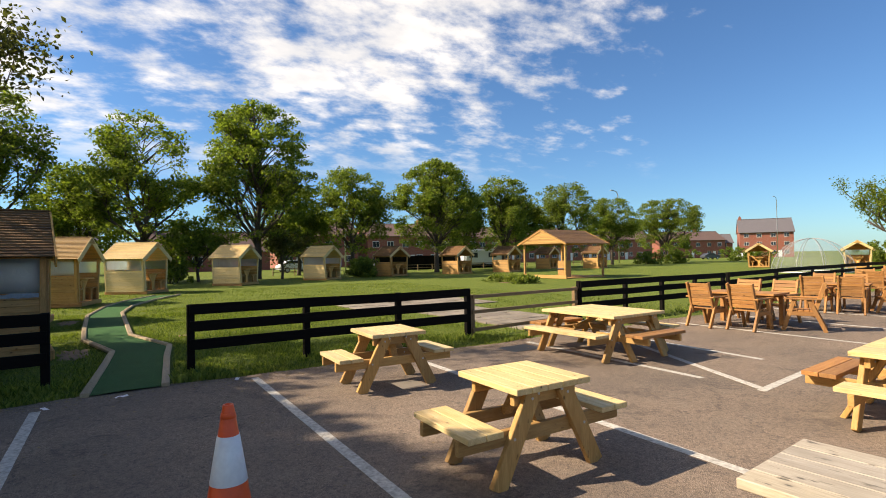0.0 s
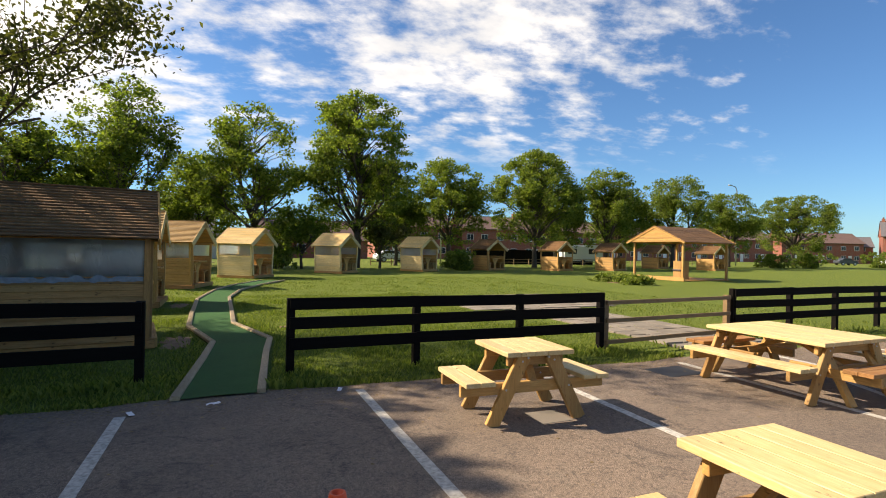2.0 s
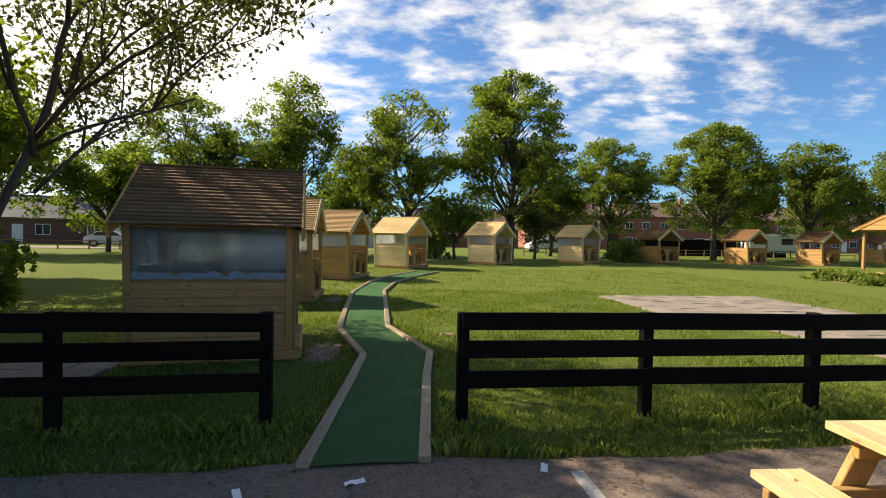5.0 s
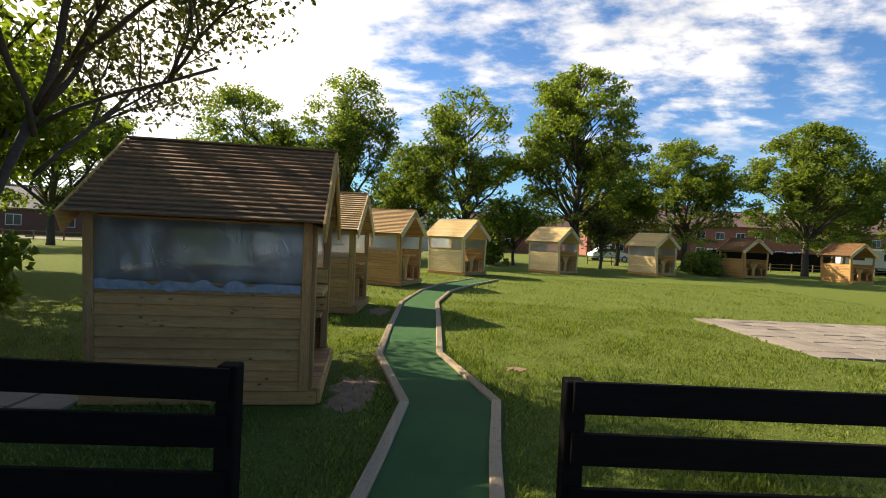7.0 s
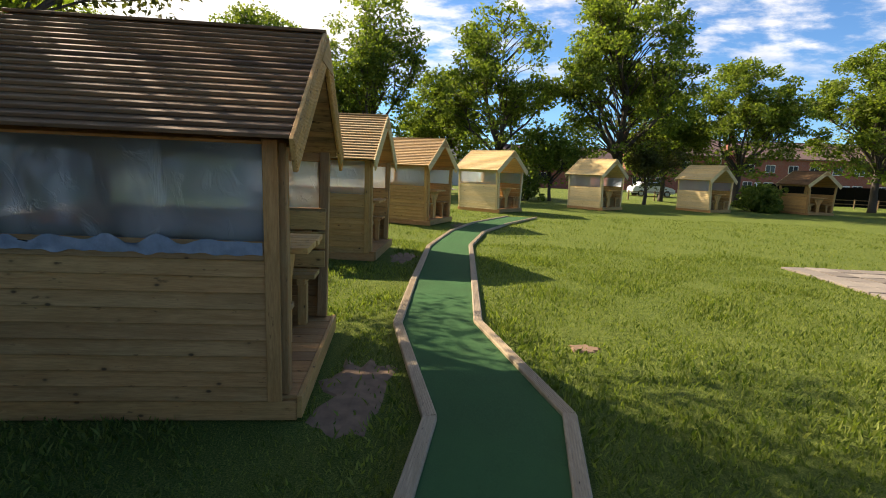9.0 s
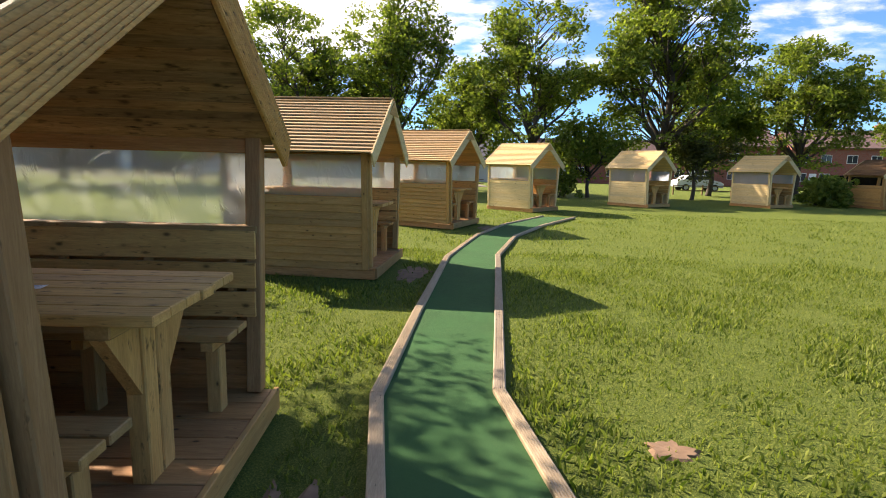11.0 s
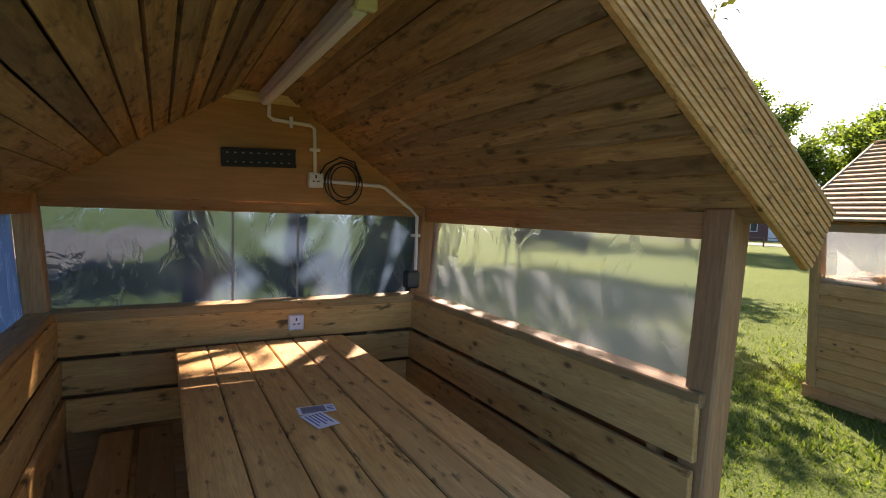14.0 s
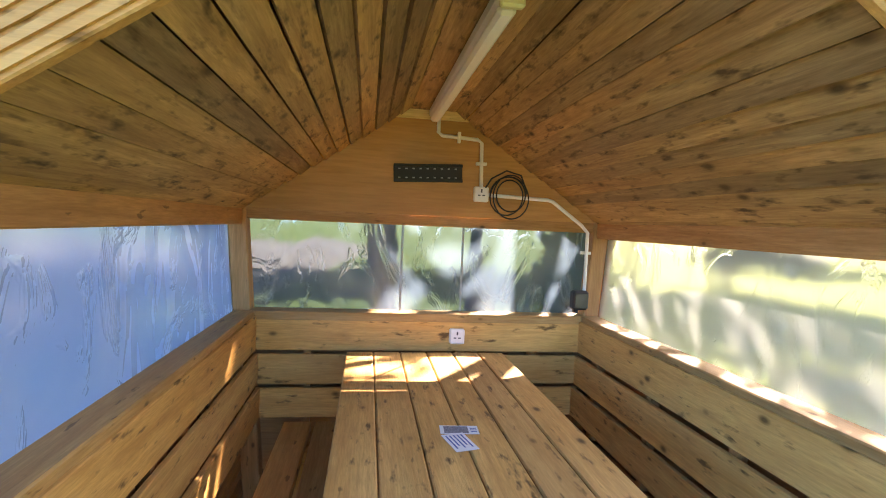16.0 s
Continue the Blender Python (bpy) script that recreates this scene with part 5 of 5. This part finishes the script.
def house(x, y, yaw, width, depth, eave, ridge, bays, label, wall=BRICK, roof=ROOF_TILE, storeys=2, gable_front=False):
    h = thing("house", label, "house", pose(x, y, 0, 0, 0, yaw), "houses beyond the trees")
    hw, hd = width / 2, depth / 2
    part("wall", bx(-hw, hw, -hd, hd, -0.3, eave), wall, h)
    for s in (-1, 1):
        part("gable", prism([(-hd, eave), (hd, eave), (0, ridge - 0.1)], 0, s * hw - 0.15, s * hw + 0.0), wall, h)
        part("roof", bmb((-hw - 0.3, s * hd * 0.53, (eave + ridge) / 2 + 0.05), (hw + 0.3, s * hd * 0.53, (eave + ridge) / 2 + 0.05), 0.16, math.hypot(hd, ridge - eave) * 1.12, up=(0, -s * hd, ridge - eave)), roof, h)
        part("gutter", bx(-hw - 0.2, hw + 0.2, s * (hd + 0.12) - 0.06, s * (hd + 0.12) + 0.06, eave - 0.16, eave - 0.04), UPVC, h)
    step = width / bays
    for i in range(bays):
        cx = -hw + step * (i + 0.5)
        for st in range(storeys):
            z = 0.9 + st * 2.55
            for dx in (-step * 0.24, step * 0.24):
                window(h, cx + dx, -hd, z, min(1.3, step * 0.3), 1.15, 1)
        d = part("door", bx(cx - 0.45, cx + 0.45, -hd - 0.05, -hd, 0, 2.0), UPVC, h, "white front door")
        if i % 2 == 0:
            ch = part("chimney", bx(cx - step * 0.5 - 0.4 + 0.5, cx - step * 0.5 + 0.4 + 0.5, -0.35, 0.35, ridge - 0.4, ridge + 1.0), wall, h)
            part("pot", bx(cx - step * 0.5 + 0.35, cx - step * 0.5 + 0.65, -0.15, 0.15, ridge + 1.0, ridge + 1.35), ROOF_TILE, ch)
    return h


house(33, 92, -6, 14, 9, 5.6, 8.2, 2, "red brick semi-detached houses with tiled roofs")
house(54, 90, -6, 24, 9, 5.6, 8.0, 4, "terrace of red brick houses with tiled roofs")
house(82, 92, -8, 26, 9, 5.6, 8.0, 4, "long terrace of red brick houses with tiled roofs")
house(118, 97, -14, 30, 9, 5.6, 8.2, 5, "red brick terrace far behind the trees")
house(152, 92, -24, 22, 9, 5.4, 8.0, 3, "red brick houses at the far road")
house(173, 78, -60, 14, 11, 7.6, 11.6, 2, "tall three storey red brick house with a grey roof", roof=SLATE, storeys=3)
house(166, 90, -50, 9, 8, 4.6, 7.2, 1, "small red brick house with a slate roof", roof=SLATE)
house(-38, 66, 28, 26, 8, 2.7, 5.0, 3, "low brown brick bungalows with grey roofs", wall=plain("brown_brick", rgb(0.16, 0.075, 0.06), 0.9, var=0.3, scale=5), roof=SLATE, storeys=1)
house(-12, 74, 8, 24, 8, 2.7, 5.2, 3, "pale rendered bungalows behind the trees", wall=RENDER_WALL, roof=SLATE, storeys=1)
house(14, 84, 0, 16, 8, 2.8, 5.6, 2, "red brick bungalow behind the trees", storeys=1)

# ---- parked vehicles at the far road ----


def car(x, y, yaw, paint, label):
    c = thing("car", label, "car", pose(x, y, 0, 0, 0, yaw), "parked cars")
    side = [(-2.1, 0.35), (-2.12, 0.75), (-1.95, 0.98), (-1.55, 1.05), (-1.15, 1.42), (0.35, 1.46), (1.0, 1.05), (1.9, 0.86), (2.12, 0.62), (2.1, 0.33)]
    bm = prism(side, 1, -0.82, 0.82)
    bmesh.ops.bevel(bm, geom=list(bm.edges), offset=0.05, segments=2, affect="EDGES")
    part("body", bm, paint, c)
    for s in (-1, 1):
        part("side_window", prism([(-1.42, 1.05), (-1.1, 1.36), (0.3, 1.39), (0.82, 1.05)], 1, s * 0.825 - 0.006, s * 0.825 + 0.006), PANE, c)
        for wx in (-1.3, 1.3):
            w = part("wheel", tb([(wx, s * 0.70, 0.32), (wx, s * 0.86, 0.32)], 0.32, 16), TYRE, c)
            part("rim", tb([(wx, s * 0.862, 0.32), (wx, s * 0.872, 0.32)], 0.2, 12), STEEL, w)
    for y2 in (-0.6, 0.6):
        part("headlight", bx(2.06, 2.12, y2 - 0.15, y2 + 0.15, 0.62, 0.74, bevel=0.02), WHITE_PLASTIC, c)
    return c


car(-24, 56, 20, CAR_PAINT, "silver hatchback parked beyond the low rail")
car(19.5, 60, 4, CAR_PAINT, "white estate car parked behind the huts")
car(-22.0, 28.5, 35, CAR_DARK, "dark vehicle parked on the grass under the trees")
car(33, 62, 2, CAR_DARK, "dark car parked behind the huts")
car(130, 62, -30, CAR_PAINT, "white car at the far road")
car(137, 66, -30, CAR_PAINT, "white car at the far road")
car(120, 66, -20, CAR_DARK, "dark car at the far road")
van = thing("caravan", "white touring caravan behind the huts", "caravan", pose(43, 55, 0, 0, 0, -12))
bm = bx(-2.8, 2.8, -1.1, 1.1, 0.5, 2.55)
bmesh.ops.bevel(bm, geom=list(bm.edges), offset=0.25, segments=3, affect="EDGES")
part("body", bm, CAR_PAINT, van)
for x in (-1.5, 1.3):
    part("window", bx(x - 0.6, x + 0.6, -1.115, -1.10, 1.4, 2.05), PANE, van)
part("wheel", tb([(0, -1.12, 0.33), (0, -0.9, 0.33)], 0.33, 14), TYRE, van)
bd = thing("board_fence", "black board fence behind the huts", "fence")
for i in range(24):
    part("panel", bx(28.0 + i * 0.75, 28.73 + i * 0.75, 56.0, 56.04, 0, 1.75), BLACK_WOOD, bd)


def low_rail(pts, label):
    f = thing("low_rail_fence", label, "fence")
    for (x0, y0), (x1, y1) in zip(pts, pts[1:]):
        n = max(1, round(math.hypot(x1 - x0, y1 - y0) / 2.2))
        for i in range(n):
            x, y = x0 + (x1 - x0) * i / n, y0 + (y1 - y0) * i / n
            part("post", bx(x - 0.04, x + 0.04, y - 0.04, y + 0.04, 0, 0.75), FENCE_BROWN, f)
        for z in (0.35, 0.68):
            part("rail", bmb((x0, y0, z), (x1, y1, z), 0.04, 0.06), FENCE_BROWN, f)


low_rail([(-44, 46), (-20, 49), (0, 51)], "low timber rail along the far road")
low_rail([(14, 49.5), (40, 53), (66, 56)], "low timber rail behind the huts")
road = tagged(new("road", mesh_of("road", bmb((-60, 47, -0.035), (0, 56.5, -0.035), 5, 0.12, up=(0, 0, 1)), SLAB)), "pale road beyond the low rail", "road", kind="structure")


def street_lamp(x, y, h, arm, label="grey steel street lamp beyond the field"):
    l = thing("street_lamp", label, "street lamp", pose(x, y, 0), "street lamps")
    part("pole", tb([(0, 0, 0), (0, 0, h * 0.5), (0, 0, h * 0.93), (arm * 0.25, 0, h * 0.985), (arm, 0, h)], 0.10, 8, 0.05), STEEL, l)
    part("lantern", bx(arm - 0.1 if arm > 0 else arm - 0.6, arm + 0.6 if arm > 0 else arm + 0.1, -0.14, 0.14, h - 0.08, h + 0.08, bevel=0.03), STEEL, l)


street_lamp(75, 57.2, 12.5, -1.3)
street_lamp(24.5, 57, 11.0, -0.9)
street_lamp(148, 63.5, 16, -1.4)
street_lamp(96, 22, 9.5, -0.9)
street_lamp(100, 21.5, 9.5, 0.6)

# shrubs and hedge masses under the trees
rng = random.Random(91)
for x, y, r, h in ((18.6, 39.5, 0.9, 1.4), (70, 48, 2.0, 1.8), (76, 47, 2.2, 2.0), (100, 50, 3, 2.4), (108, 50, 3, 2.2), (60, 15, 2.0, 2.2), (66, 17, 2.5, 2.0), (4.6, 41, 1.6, 2.4), (-16, 47, 2.2, 2.2), (72, 20, 3, 2.5)):
    pts = [Vector((rng.gauss(0, r * 0.5), rng.gauss(0, r * 0.5), rng.uniform(0.1, h))) for _ in range(70)]
    sh = thing("shrub", "dense green shrub at the edge of the field", "shrub", pose(x, y, 0), "field shrubs")
    bm = bmesh.new()
    for p in pts[:8]:
        tube(bm, [Vector((p.x * 0.2, p.y * 0.2, 0)), p * 0.6, p], 0.03, 5, 0.01)
    part("stem", bm, BARK, sh)
    ob = new("foliage", leaf_mesh("foliage", pts, rng, 2500, 0.13, 0.45, LEAF)); ob.parent = sh

# ---- grass blades over the near lawn ----


def in_turf(x, y):
    i = next((k for k in range(len(LEFT) - 1) if LEFT[k][1] <= y < LEFT[k + 1][1]), None)
    if i is None:
        return False
    u = (y - LEFT[i][1]) / (LEFT[i + 1][1] - LEFT[i][1])
    xl = LEFT[i][0] + u * (LEFT[i + 1][0] - LEFT[i][0])
    i = next((k for k in range(len(RIGHT) - 1) if RIGHT[k][1] <= y < RIGHT[k + 1][1]), i)
    u = (y - RIGHT[i][1]) / (RIGHT[i + 1][1] - RIGHT[i][1])
    xr = RIGHT[i][0] + u * (RIGHT[i + 1][0] - RIGHT[i][0])
    return xl - 0.09 < x < xr + 0.09


def free(x, y):
    if y < edge_y(x) - 0.04 or in_turf(x, y):
        return False
    if 7.1 < x < 11.6 and 14.2 < y < 18.25 or 8.15 < x < 9.95 and y < 14.2 or -3.7 < x < -2.6 and 10.1 < y < 11.4:
        return random.random() < 0.04
    if -2.4 < x < -0.25 and 10.9 < y < 12.7 or -2.7 < x < -0.5 and 16.85 < y < 18.65:
        return False
    for sx, sy, rx, ry in ((0.02, 11.45, 0.24, 0.6), (-0.30, 17.3, 0.22, 0.6), (1.95, 12.7, 0.14, 0.1)):
        if ((x - sx) / rx) ** 2 + ((y - sy) / ry) ** 2 < 1:
            return random.random() < 0.1
    return True


def blades(name, label, count, area, tall):
    g = np.random.default_rng(5)
    verts, faces = [], []
    for _ in range(count):
        x, y = area(g)
        if not free(x, y):
            continue
        k = 0.55 + 0.9 * max(0.0, 0.5 + noise.noise((x * 1.1, y * 1.1, 4)))
        h = tall * k * g.uniform(0.5, 1.3)
        if abs(y - 8.6) < 0.25 or y < edge_y(x) + 0.12:
            h *= 1.7
        a = g.uniform(0, 6.283)
        w = h * 0.10 + 0.0025
        dx, dy = math.cos(a), math.sin(a)
        lean = h * g.uniform(0.2, 0.9)
        b = g.uniform(0, 6.283)
        z = lawn_height(x, y) - 0.005
        i = len(verts)
        verts += [(x - dx * w, y - dy * w, z), (x + dx * w, y + dy * w, z), (x + lean * 0.4 * math.cos(b) + dx * w * .7, y + lean * 0.4 * math.sin(b) + dy * w * .7, z + h * 0.65), (x + lean * math.cos(b), y + lean * math.sin(b), z + h)]
        faces += [(i, i + 1, i + 2), (i, i + 2, i + 3)]
    me = bpy.data.meshes.new(name)
    me.from_pydata(verts, [], faces)
    me.materials.append(BLADE)
    return tagged(new(name, me), label, "grass", kind="stuff")


blades("grass", "short green lawn grass blades", 120000, lambda g: (g.uniform(-3.6, 7.5), 7.6 + 12.0 * g.random() ** 1.4), 0.045)
blades("grass", "sparser lawn grass blades further out", 70000, lambda g: (g.uniform(-7, 16), g.uniform(8, 30)), 0.05)

# ---- dead leaves and litter along the edge of the tarmac ----
g = np.random.default_rng(17)
verts, faces = [], []
for _ in range(4200):
    x = g.uniform(-4, 14)
    y = edge_y(x) - 0.02 - abs(g.normal(0, 0.28)) - (g.uniform(0, 4) if g.random() < 0.12 else 0)
    w = g.uniform(0.006, 0.022)
    a = g.uniform(0, 6.283)
    i = len(verts)
    zz = 0.008 + 0.006 * g.random()
    verts += [(x + w * math.cos(a + q * 1.571), y + w * (0.6 if q % 2 else 1.0) * math.sin(a + q * 1.571), zz + (0.006 if q == 0 else 0.002)) for q in range(4)]
    faces.append((i, i + 1, i + 2, i + 3))
me = bpy.data.meshes.new("leaf_litter")
me.from_pydata(verts, [], faces)
me.materials.append(make_leaf("dead_leaf", rgb(0.10, 0.065, 0.03), rgb(0.26, 0.19, 0.10), 0.1))
tagged(new("leaf_litter", me), "dry leaves and twigs scattered along the tarmac edge", "leaf litter", kind="stuff")
for x, y, r in ((0.62, 7.5, 20), (1.95, 7.6, 70), (-0.1, 7.4, 110)):
    sc = thing("paper_scrap", "small crumpled white paper scrap on the tarmac", "litter", pose(x, y, 0.014, 0, 0, r), "paper scraps")
    bm = grid_sheet(-0.07, 0.07, -0.025, 0.025, 6, 3, lambda u, v: 0.012 * (1 + noise.noise((u * 30, v * 30, x))))
    part("scrap", bm, PAPER, sc)
